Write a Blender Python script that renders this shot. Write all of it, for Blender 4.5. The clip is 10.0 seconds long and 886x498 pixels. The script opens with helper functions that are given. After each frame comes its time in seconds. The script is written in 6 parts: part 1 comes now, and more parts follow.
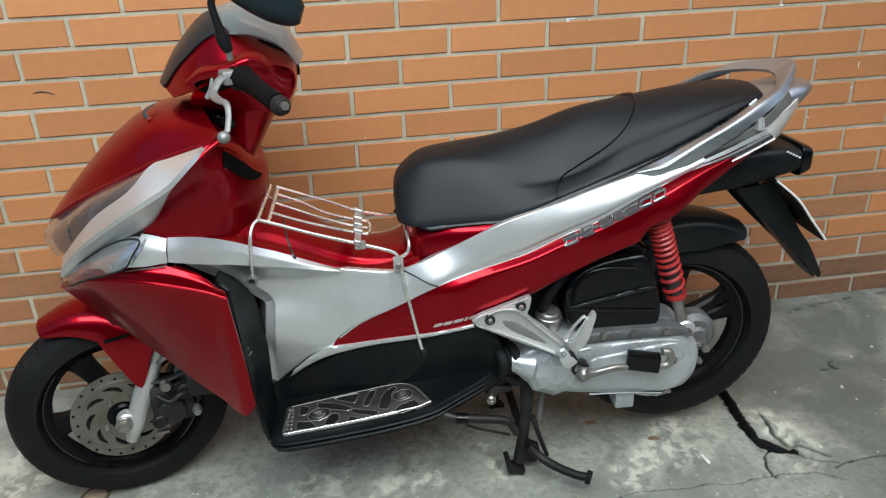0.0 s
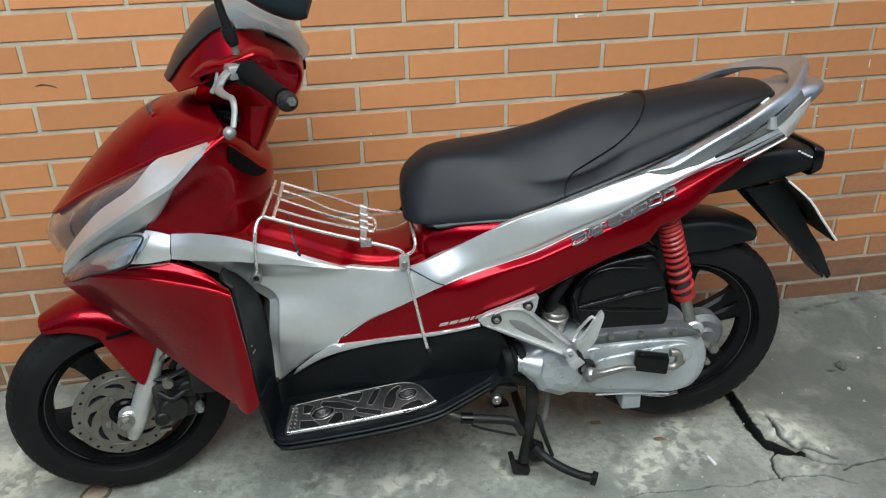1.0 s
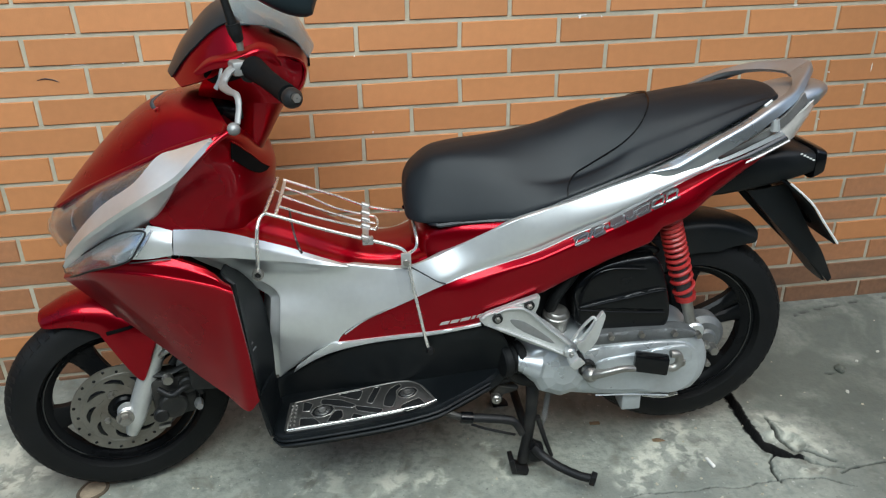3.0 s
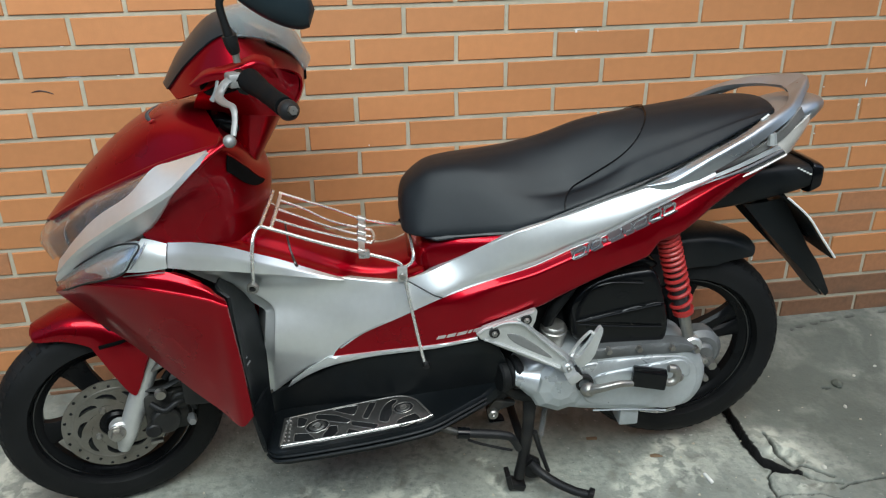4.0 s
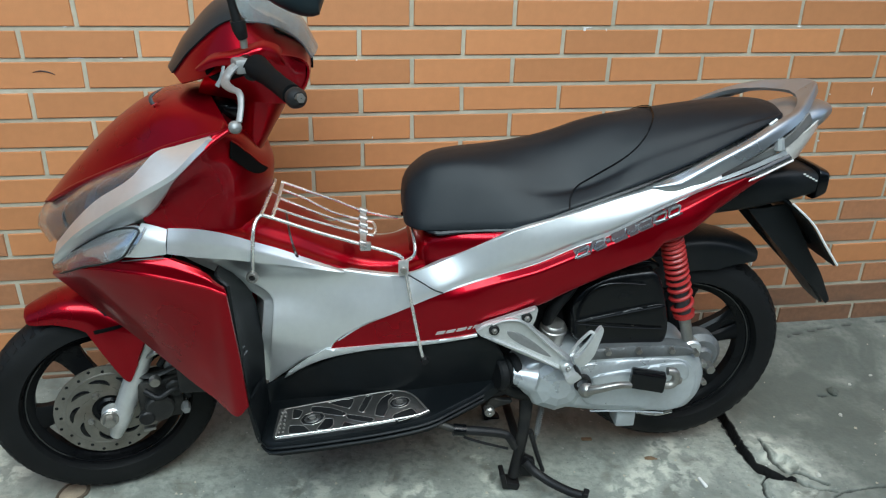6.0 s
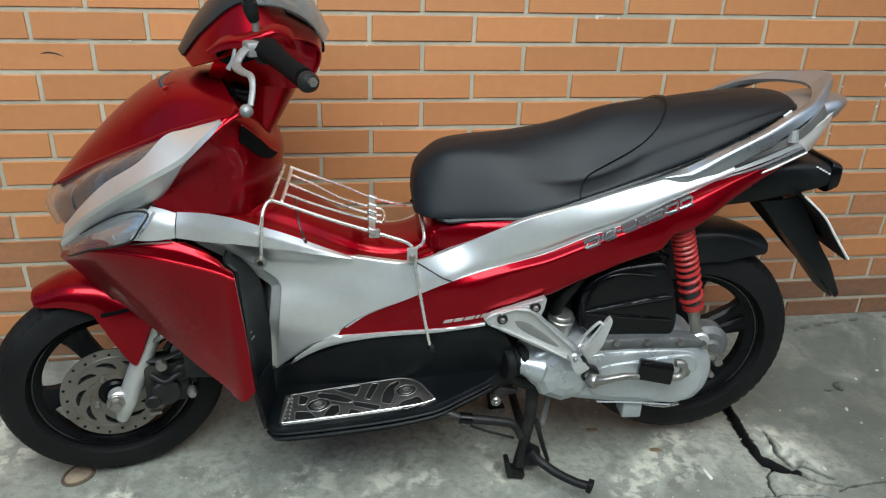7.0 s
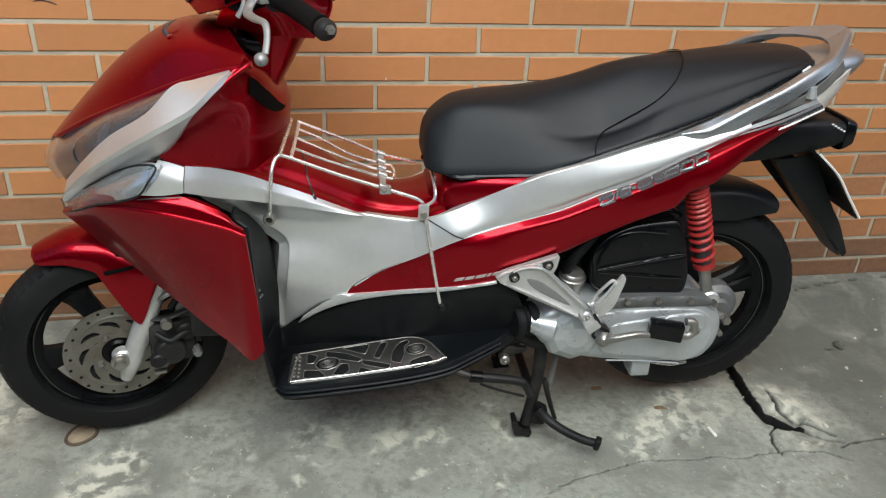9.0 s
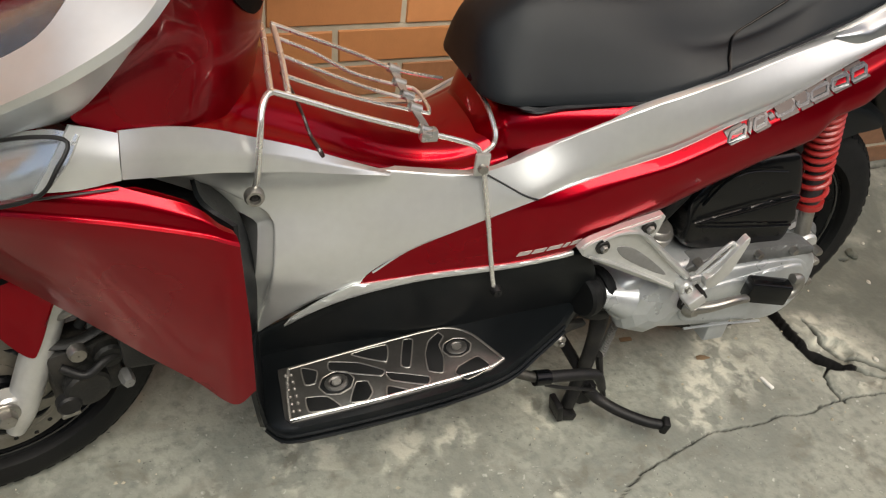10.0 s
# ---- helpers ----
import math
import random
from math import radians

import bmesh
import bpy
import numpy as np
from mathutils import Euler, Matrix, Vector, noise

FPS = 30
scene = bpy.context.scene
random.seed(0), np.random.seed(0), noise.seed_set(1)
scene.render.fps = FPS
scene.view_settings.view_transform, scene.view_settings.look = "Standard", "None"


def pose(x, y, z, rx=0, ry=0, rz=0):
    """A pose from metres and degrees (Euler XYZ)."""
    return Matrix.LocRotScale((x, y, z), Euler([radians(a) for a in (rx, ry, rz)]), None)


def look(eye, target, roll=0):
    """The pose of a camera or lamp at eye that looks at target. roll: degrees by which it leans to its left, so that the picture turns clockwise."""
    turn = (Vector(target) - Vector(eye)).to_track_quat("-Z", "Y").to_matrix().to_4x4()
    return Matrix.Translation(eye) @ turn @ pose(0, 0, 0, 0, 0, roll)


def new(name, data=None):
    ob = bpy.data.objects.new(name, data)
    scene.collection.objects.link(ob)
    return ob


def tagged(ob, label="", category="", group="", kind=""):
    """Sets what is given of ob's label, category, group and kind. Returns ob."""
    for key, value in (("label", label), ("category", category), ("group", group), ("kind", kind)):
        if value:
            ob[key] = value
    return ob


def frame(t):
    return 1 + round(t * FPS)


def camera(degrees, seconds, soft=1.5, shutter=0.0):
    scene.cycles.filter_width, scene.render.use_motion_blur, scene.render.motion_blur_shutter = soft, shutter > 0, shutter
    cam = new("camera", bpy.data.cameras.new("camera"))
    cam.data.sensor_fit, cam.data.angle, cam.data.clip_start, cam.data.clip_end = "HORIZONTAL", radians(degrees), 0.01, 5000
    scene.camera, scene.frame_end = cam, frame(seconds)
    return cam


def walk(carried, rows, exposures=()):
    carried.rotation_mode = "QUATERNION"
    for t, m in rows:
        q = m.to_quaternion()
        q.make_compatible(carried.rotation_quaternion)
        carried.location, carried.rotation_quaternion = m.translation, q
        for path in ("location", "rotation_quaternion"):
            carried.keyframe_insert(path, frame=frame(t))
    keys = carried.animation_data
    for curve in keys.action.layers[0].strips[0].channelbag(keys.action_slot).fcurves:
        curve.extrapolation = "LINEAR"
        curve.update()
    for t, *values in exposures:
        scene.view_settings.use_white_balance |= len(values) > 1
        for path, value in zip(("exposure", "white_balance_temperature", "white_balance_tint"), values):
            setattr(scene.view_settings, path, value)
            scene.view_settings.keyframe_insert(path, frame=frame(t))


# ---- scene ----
cam = camera(62.25, 10.0, soft=1.2)
# seconds, eye, yaw, pitch, roll
PATH = [
    (0.0, -0.1027, -1.8285, 1.1765, -8.921, -24.268, 2.172),
    (0.5, -0.1081, -1.8168, 1.1776, -8.724, -24.538, 1.959),
    (1.0, -0.1118, -1.8082, 1.1760, -8.712, -24.673, 1.795),
    (1.5, -0.1146, -1.8074, 1.1744, -8.645, -24.878, 1.637),
    (2.0, -0.1141, -1.8080, 1.1745, -8.540, -25.092, 1.445),
    (3.5, -0.1232, -1.8035, 1.1729, -8.753, -24.196, 1.003),
    (4.0, -0.1235, -1.7979, 1.1698, -8.996, -23.616, 0.894),
    (4.5, -0.1211, -1.7944, 1.1698, -9.170, -23.284, 0.609),
    (5.0, -0.1270, -1.7959, 1.1663, -9.230, -23.132, 0.127),
    (5.5, -0.1296, -1.7929, 1.1663, -8.992, -23.331, -0.413),
    (6.0, -0.1370, -1.7864, 1.1623, -8.659, -23.889, -0.974),
    (7.5, -0.1509, -1.7776, 1.1567, -8.056, -25.004, -1.760),
    (8.0, -0.1527, -1.7775, 1.1589, -8.115, -25.398, -1.904),
    (8.5, -0.1619, -1.7738, 1.1541, -8.729, -26.286, -2.170),
    (9.0, -0.1979, -1.7548, 1.1360, -9.198, -27.624, -2.332),
    (9.5, -0.2785, -1.5335, 1.0914, -14.199, -34.092, -1.858),
    (9.6, -0.2934, -1.4713, 1.0668, -16.143, -34.926, -2.498),
    (9.8, -0.3443, -1.3186, 1.0351, -19.457, -36.503, -4.930),
    (10.0, -0.3948, -1.2071, 1.0286, -21.596, -37.973, -6.246),
]
walk(cam, [(t, pose(x, y, z, 90 + pitch, roll, yaw)) for t, x, y, z, yaw, pitch, roll in PATH],
     exposures=[(0.0, -0.12, 6300, 8), (2.0, -0.12, 6180, 6), (4.0, -0.12, 6220, 6), (5.0, -0.12, 6050, 4), (6.0, -0.12, 5850, 2), (7.5, -0.12, 6450, 8), (9.0, -0.12, 6650, 10), (9.5, -0.12, 7050, 13), (10.0, -0.11, 7600, 15)])

# ---- light ----
world = bpy.data.worlds.new("world")
scene.world = world
world.use_nodes = True
wn = world.node_tree.nodes
sky = wn.new("ShaderNodeTexSky")
sky.sky_type = "NISHITA"
sky.sun_disc = False
SUN_EL, SUN_AZ = radians(60), radians(150)
sky.sun_elevation, sky.sun_rotation = SUN_EL, SUN_AZ
sky.dust_density, sky.air_density = 3.0, 1.0
wn["Background"].inputs["Strength"].default_value = 0.165
world.node_tree.links.new(sky.outputs[0], wn["Background"].inputs["Color"])
# unseen area light, added behind and above the eye as the main light
area_light = bpy.data.lights.new("added_area_light", "AREA")
area_light.shape, area_light.size, area_light.size_y = "RECTANGLE", 2.4, 1.3
area_light.energy, area_light.color = 91.0, (0.92, 1.0, 0.99)
light_ob = new("added_area_light", area_light)
light_ob.matrix_world = look((-0.30, -2.10, 2.50), (-0.10, -0.48, 0.25))


# ---- materials ----
def material(name, color, rough=0.5, metal=0.0, coat=0.0, vary=0.12, scale=20.0, bump=0.0, bump_scale=200.0, spec=0.5,
             flake=0.0, random_tint=0.0, island=False, dirt=None, dirt_scale=4.0, dirt_amount=0.0, rough_vary=0.1):
    """A procedural surface: base colour varied at two scales, optional dirt blotches, fine relief and uneven gloss."""
    m = bpy.data.materials.new(name)
    m.use_nodes = True
    nt = m.node_tree
    n, lk = nt.nodes, nt.links
    b = n["Principled BSDF"]
    b.inputs["Metallic"].default_value = metal
    b.inputs["Coat Weight"].default_value = coat
    b.inputs["Coat Roughness"].default_value = 0.04
    b.inputs["Specular IOR Level"].default_value = spec
    tc = n.new("ShaderNodeTexCoord")

    def noise_node(s, detail=4.0):
        t = n.new("ShaderNodeTexNoise")
        t.inputs["Scale"].default_value = s
        t.inputs["Detail"].default_value = detail
        lk.new(tc.outputs["Object"], t.inputs["Vector"])
        return t

    def ramp(src, lo, hi, a, c):
        r = n.new("ShaderNodeMapRange")
        r.inputs["From Min"].default_value, r.inputs["From Max"].default_value = lo, hi
        r.inputs["To Min"].default_value, r.inputs["To Max"].default_value = a, c
        lk.new(src, r.inputs["Value"])
        return r.outputs[0]

    big, small = noise_node(scale), noise_node(scale * 9, 6.0)
    add = n.new("ShaderNodeMath")
    add.operation = "MULTIPLY"
    lk.new(ramp(big.outputs["Fac"], 0.3, 0.7, 1 - vary, 1 + vary), add.inputs[0])
    lk.new(ramp(small.outputs["Fac"], 0.3, 0.7, 1 - vary * 0.5, 1 + vary * 0.5), add.inputs[1])
    value = add.outputs[0]
    if random_tint:
        if island:
            src = n.new("ShaderNodeNewGeometry").outputs["Random Per Island"]
        else:
            src = n.new("ShaderNodeObjectInfo").outputs["Random"]
        mul = n.new("ShaderNodeMath")
        mul.operation = "MULTIPLY"
        lk.new(value, mul.inputs[0])
        lk.new(ramp(src, 0, 1, 1 - random_tint, 1 + random_tint), mul.inputs[1])
        value = mul.outputs[0]
    mix = n.new("ShaderNodeVectorMath")
    mix.operation = "SCALE"
    mix.inputs[0].default_value = color
    lk.new(value, mix.inputs["Scale"])
    out = mix.outputs[0]
    if dirt:
        d = noise_node(dirt_scale, 8.0)
        mx = n.new("ShaderNodeMix")
        mx.data_type = "RGBA"
        mx.inputs["B"].default_value = (*dirt, 1)
        lk.new(ramp(d.outputs["Fac"], 0.5, 0.68, 0, dirt_amount), mx.inputs["Factor"])
        lk.new(out, mx.inputs["A"])
        out = mx.outputs["Result"]
    lk.new(out, b.inputs["Base Color"])
    lk.new(ramp(big.outputs["Fac"], 0.3, 0.7, max(rough - rough_vary, 0.02), min(rough + rough_vary, 1)), b.inputs["Roughness"])
    if bump or flake:
        bp = n.new("ShaderNodeBump")
        bp.inputs["Strength"].default_value = bump or flake
        bp.inputs["Distance"].default_value = 0.002
        lk.new(noise_node(bump_scale, 8.0).outputs["Fac"], bp.inputs["Height"])
        lk.new(bp.outputs["Normal"], b.inputs["Normal"])
    return m


RED = material("candy_red_paint", (0.30, 0.0016, 0.0090), 0.29, 0.84, 0.34, 0.05, 6, rough_vary=0.03, spec=0.0)
SILVER = material("silver_paint", (0.74, 0.76, 0.76), 0.41, 0.82, 0.30, 0.04, 8, rough_vary=0.04)
RAIL_SILVER = material("rail_silver_paint", (0.42, 0.45, 0.47), 0.30, 0.85, 0.3, 0.04, 8, rough_vary=0.04)
BLACK_PLASTIC = material("black_plastic", (0.0048, 0.0062, 0.0072), 0.38, 0, 0, 0.2, 12, 0.15, 900, spec=0.26, dirt=(0.019, 0.019, 0.018), dirt_scale=9, dirt_amount=0.35)
GLOSS_BLACK = material("gloss_black", (0.003, 0.0034, 0.0040), 0.20, 0, 0.12, 0.1, 12, spec=0.26)
VINYL = material("seat_vinyl", (0.0064, 0.0088, 0.0112), 0.44, 0, 0, 0.12, 5, 0.2, 1400, spec=0.26, dirt=(0.013, 0.017, 0.020), dirt_scale=5, dirt_amount=0.5)
RUBBER = material("tyre_rubber", (0.0055, 0.0060, 0.0064), 0.62, 0, 0, 0.2, 14, 0.2, 500, spec=0.25, dirt=(0.022, 0.022, 0.021), dirt_scale=6, dirt_amount=0.3)
DISC = material("brake_disc_steel", (0.20, 0.19, 0.165), 0.42, 0.75, 0, 0.14, 20, 0.08, 600, dirt=(0.11, 0.085, 0.06), dirt_scale=14, dirt_amount=0.5)
RIM = material("black_alloy", (0.005, 0.0054, 0.006), 0.30, 0, 0.0, 0.15, 16, spec=0.12, dirt=(0.011, 0.011, 0.0105), dirt_scale=12, dirt_amount=0.3)
RIM_GLOSS = material("glossy_black_lip", (0.006, 0.0064, 0.0072), 0.12, 0, 0.5, 0.1, 16, spec=0.6)
ALLOY = material("cast_aluminium", (0.58, 0.585, 0.57), 0.38, 0.65, 0, 0.08, 14, 0.10, 500, dirt=(0.22, 0.215, 0.20), dirt_scale=10, dirt_amount=0.25)
CASE_PAINT = material("grey_case_paint", (0.52, 0.55, 0.565), 0.34, 0.55, 0, 0.07, 14, 0.10, 500, dirt=(0.24, 0.24, 0.23), dirt_scale=9, dirt_amount=0.35)
GRIP = material("grip_rubber", (0.0032, 0.0038, 0.0043), 0.68, 0, 0, 0.2, 20, 0.12, 700, spec=0.10)
STEEL = material("worn_steel", (0.33, 0.32, 0.295), 0.38, 0.85, 0, 0.14, 30, 0.08, 600, dirt=(0.13, 0.095, 0.065), dirt_scale=16, dirt_amount=0.4)
CHROME = material("chrome_wire", (0.80, 0.79, 0.75), 0.24, 0.78, 0, 0.05, 12, dirt=(0.36, 0.29, 0.22), dirt_scale=14, dirt_amount=0.08)
CLIP = material("zinc_clip", (0.42, 0.42, 0.41), 0.32, 0.7, 0, 0.10, 30, 0.08, 500)
DARK_STEEL = material("grimy_dark_steel", (0.009, 0.009, 0.0095), 0.5, 0.1, 0, 0.25, 25, 0.2, 400, spec=0.35, dirt=(0.04, 0.037, 0.033), dirt_scale=20, dirt_amount=0.45)
GRIME = material("grimy_casting", (0.016, 0.016, 0.015), 0.55, 0.35, 0, 0.35, 30, 0.35, 300, dirt=(0.09, 0.08, 0.065), dirt_scale=22, dirt_amount=0.5)
SPRING_RED = material("red_spring_paint", (0.34, 0.020, 0.018), 0.45, 0, 0.15, 0.1, 30)
REFLECTOR = material("lamp_reflector", (0.74, 0.75, 0.74), 0.22, 0.80, 0.0, 0.06, 30, bump=0.35, bump_scale=55)
LAMP_DARK = material("lamp_housing", (0.022, 0.036, 0.055), 0.22, 0.15, 0.3, 0.3, 10)
AMBER = material("bulb_amber", (0.65, 0.55, 0.40), 0.3, 0.0, 0.3, 0.1, 20)
TAIL_LENS = material("pale_tail_lens", (0.58, 0.56, 0.52), 0.15, 0.1, 0.8, 0.1, 20)
WHITE_MARK = material("white_marking", (0.70, 0.70, 0.67), 0.65, 0, 0, 0.08, 40)
PALE_MARK = material("pale_decal", (0.42, 0.36, 0.34), 0.5, 0, 0, 0.15, 60)
CHROME_MARK = material("chrome_marking", (0.17, 0.175, 0.18), 0.25, 0.8, 0.3, 0.12, 30)
DARK_MARK = material("dark_marking", (0.035, 0.022, 0.022), 0.35, 0, 0.2)
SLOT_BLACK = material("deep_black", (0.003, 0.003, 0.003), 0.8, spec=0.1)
GREY_PLASTIC = material("grey_plastic", (0.040, 0.042, 0.044), 0.5, 0, 0, 0.15, 12, 0.15, 900, spec=0.3)
MAT_METAL = material("scuffed_mat_metal", (0.13, 0.127, 0.120), 0.38, 0.8, 0, 0.15, 20, 0.1, 500)
DARK_CHROME = material("dark_chrome", (0.10, 0.105, 0.11), 0.25, 0.8, 0.3, 0.1, 15)
DARK_ALLOY = material("dark_dull_alloy", (0.15, 0.155, 0.155), 0.5, 0.5, 0, 0.15, 18, 0.12, 500, dirt=(0.08, 0.075, 0.06), dirt_scale=14, dirt_amount=0.4)
DULL_ALLOY = material("dull_alloy", (0.26, 0.26, 0.255), 0.5, 0.6, 0, 0.12, 18, 0.12, 500)
VISOR = material("smoked_visor", (0.012, 0.019, 0.023), 0.35, 0, 0.0, 0.1, 6, spec=0.22)
BRICK_KW = dict(rough=0.6, vary=0.08, scale=5, bump=0.16, bump_scale=260, dirt=(0.40, 0.15, 0.055), dirt_scale=3.5, dirt_amount=0.45)
BRICK = material("orange_brick", (0.505, 0.213, 0.080), random_tint=0.11, **BRICK_KW)
BRICK_FAR = material("orange_brick_joined", (0.505, 0.213, 0.080), random_tint=0.11, island=True, **BRICK_KW)
# lower-course bricks: dirt and wear, with the wall's lower shade in the colour
BRICK_WORN_SHADE = material("worn_shaded_brick", (0.37, 0.163, 0.072), 0.7, vary=0.16, scale=7, bump=0.25, bump_scale=220, random_tint=0.12, dirt=(0.20, 0.11, 0.065), dirt_scale=7, dirt_amount=0.6)
BRICK_DIRT_SHADE = material("soiled_shaded_brick", (0.215, 0.108, 0.058), 0.8, vary=0.2, scale=9, bump=0.3, bump_scale=200, random_tint=0.12,
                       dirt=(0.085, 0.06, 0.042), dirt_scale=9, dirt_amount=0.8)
MORTAR = material("grey_mortar", (0.43, 0.39, 0.295), 0.9, vary=0.14, scale=6, bump=0.5, bump_scale=220, dirt=(0.50, 0.465, 0.375), dirt_scale=12, dirt_amount=0.5)
# for the unseen added wall, kept dark so that reflections stay dim
PLASTER = material("dull_plaster", (0.13, 0.13, 0.13), 0.9, vary=0.15, scale=1.2, bump=0.3, bump_scale=60)
PAPER = material("white_paper", (0.75, 0.74, 0.70), 0.8)
LEAF = material("dry_leaf", (0.20, 0.13, 0.07), 0.8, vary=0.3, scale=40)


def glass(name, color, rough, alpha_mix):
    """Clear moulded plastic: mostly see-through, with a glossy face."""
    m = bpy.data.materials.new(name)
    m.use_nodes = True
    b = m.node_tree.nodes["Principled BSDF"]
    b.inputs["Base Color"].default_value = (*color, 1)
    b.inputs["Roughness"].default_value = rough
    b.inputs["Transmission Weight"].default_value = alpha_mix
    b.inputs["IOR"].default_value = 1.42
    return m


CLEAR = glass("clear_lamp_plastic", (0.90, 0.94, 0.98), 0.05, 0.97)
METER_GLASS = glass("scuffed_meter_lens", (0.46, 0.55, 0.57), 0.06, 0.74)


def concrete_material():
    """Old grey concrete with pale worn patches, dark blotches and grit, plus painted crack and right-hand darkening."""
    m = bpy.data.materials.new("old_concrete")
    m.use_nodes = True
    nt = m.node_tree
    n, lk = nt.nodes, nt.links
    b = n["Principled BSDF"]
    tc = n.new("ShaderNodeTexCoord")

    def noise_fac(s, detail, lo, hi, dist=0.0):
        t = n.new("ShaderNodeTexNoise")
        t.inputs["Scale"].default_value, t.inputs["Detail"].default_value, t.inputs["Distortion"].default_value = s, detail, dist
        lk.new(tc.outputs["Object"], t.inputs["Vector"])
        r = n.new("ShaderNodeMapRange")
        r.inputs["From Min"].default_value, r.inputs["From Max"].default_value = lo, hi
        lk.new(t.outputs["Fac"], r.inputs["Value"])
        return r.outputs[0], t.outputs["Fac"]

    def blend(a, col, fac):
        mx = n.new("ShaderNodeMix")
        mx.data_type = "RGBA"
        if isinstance(a, tuple):
            mx.inputs["A"].default_value = (*a, 1)
        else:
            lk.new(a, mx.inputs["A"])
        mx.inputs["B"].default_value = (*col, 1)
        lk.new(fac, mx.inputs["Factor"])
        return mx.outputs["Result"]

    c = blend((0.278, 0.292, 0.250), (0.345, 0.355, 0.300), noise_fac(2.2, 8, 0.38, 0.62, 0.7)[0])
    c = blend(c, (0.205, 0.215, 0.186), noise_fac(4.0, 12, 0.47, 0.63, 0.8)[0])
    c = blend(c, (0.190, 0.190, 0.158), noise_fac(13.0, 10, 0.54, 0.66, 0.6)[0])
    c = blend(c, (0.335, 0.345, 0.295), noise_fac(7.0, 14, 0.56, 0.68, 0.5)[0])
    c = blend(c, (0.205, 0.220, 0.192), noise_fac(60.0, 10, 0.46, 0.70)[0])
    c = blend(c, (0.42, 0.43, 0.375), noise_fac(120.0, 6, 0.66, 0.74)[0])
    c = blend(c, (0.125, 0.135, 0.118), noise_fac(150.0, 6, 0.66, 0.74)[0])
    fleck = n.new("ShaderNodeMath")
    fleck.operation = "MULTIPLY"
    lk.new(noise_fac(52.0, 8, 0.65, 0.69, 0.1)[0], fleck.inputs[0])
    lk.new(noise_fac(3.2, 6, 0.50, 0.60, 0.3)[0], fleck.inputs[1])
    c = blend(c, (0.48, 0.485, 0.43), fleck.outputs[0])
    attr = n.new("ShaderNodeAttribute")
    attr.attribute_name = "wear"
    sep = n.new("ShaderNodeSeparateColor")
    lk.new(attr.outputs["Color"], sep.inputs[0])
    mul = n.new("ShaderNodeMath")
    mul.operation = "MULTIPLY"
    lk.new(sep.outputs["Red"], mul.inputs[0])
    lk.new(noise_fac(30.0, 15, 0.44, 0.57, 0.3)[0], mul.inputs[1])
    c = blend(c, (0.60, 0.595, 0.50), mul.outputs[0])
    # darker tint at the right: a stain, deepened in place of light fall-off
    stain_falloff = n.new("ShaderNodeMath")
    stain_falloff.operation = "MULTIPLY"
    lk.new(sep.outputs["Blue"], stain_falloff.inputs[0])
    lk.new(noise_fac(5.0, 12, 0.22, 0.55, 0.6)[0], stain_falloff.inputs[1])
    c = blend(c, (0.105, 0.115, 0.098), stain_falloff.outputs[0])
    # shade inside cracks and hole, painted as near-black
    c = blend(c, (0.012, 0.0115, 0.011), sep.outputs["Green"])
    lk.new(c, b.inputs["Base Color"])
    b.inputs["Roughness"].default_value = 0.9
    b.inputs["Specular IOR Level"].default_value = 0.22
    bp = n.new("ShaderNodeBump")
    bp.inputs["Strength"].default_value, bp.inputs["Distance"].default_value = 0.8, 0.004
    lk.new(noise_fac(85.0, 10, 0, 1)[1], bp.inputs["Height"])
    lk.new(bp.outputs["Normal"], b.inputs["Normal"])
    return m


CONCRETE = concrete_material()


# ---- building helpers ----
def to_mesh(name, verts, faces, smooth=True, angle=38):
    me = bpy.data.meshes.new(name)
    me.from_pydata([tuple(float(c) for c in v) for v in verts], [], faces)
    bm = bmesh.new()
    bm.from_mesh(me)
    bmesh.ops.remove_doubles(bm, verts=bm.verts, dist=1e-6)
    bmesh.ops.recalc_face_normals(bm, faces=bm.faces)
    bm.to_mesh(me)
    bm.free()
    if smooth:
        me.polygons.foreach_set("use_smooth", [True] * len(me.polygons))
        me.set_sharp_from_angle(angle=radians(angle))
    return me


def part(name, geo, mat, parent, label="", smooth=True, angle=38):
    """One mesh object under a thing or under a part. geo: (verts, faces)."""
    me = to_mesh(name, geo[0], geo[1], smooth, angle)
    me.materials.append(mat)
    ob = new(name, me)
    ob.parent = parent
    if label:
        ob["label"] = label
    return ob


def join(*geos):
    verts, faces = [], []
    for v, f in geos:
        k = len(verts)
        verts += [tuple(p) for p in v]
        faces += [tuple(i + k for i in face) for face in f]
    return verts, faces


def moved(geo, m):
    return [tuple(m @ Vector(p)) for p in geo[0]], geo[1]


def mirrored(geo):
    return [(x, -y, z) for x, y, z in geo[0]], [tuple(reversed(f)) for f in geo[1]]


def spline(points, n, closed=False):
    """Catmull-Rom through the points: n steps a span."""
    p = np.array(points, float)
    k = len(p)
    out = []
    spans = k if closed else k - 1
    for i in range(spans):
        if closed:
            a, b, c, d = p[(i - 1) % k], p[i], p[(i + 1) % k], p[(i + 2) % k]
        else:
            b, c = p[i], p[i + 1]
            a = p[i - 1] if i else 2 * b - c
            d = p[i + 2] if i + 2 < k else 2 * c - b
        for j in range(n):
            t = j / n
            out.append(0.5 * (2 * b + (c - a) * t + (2 * a - 5 * b + 4 * c - d) * t * t + (3 * b - a - 3 * c + d) * t ** 3))
    if not closed:
        out.append(p[-1])
    return np.array(out)


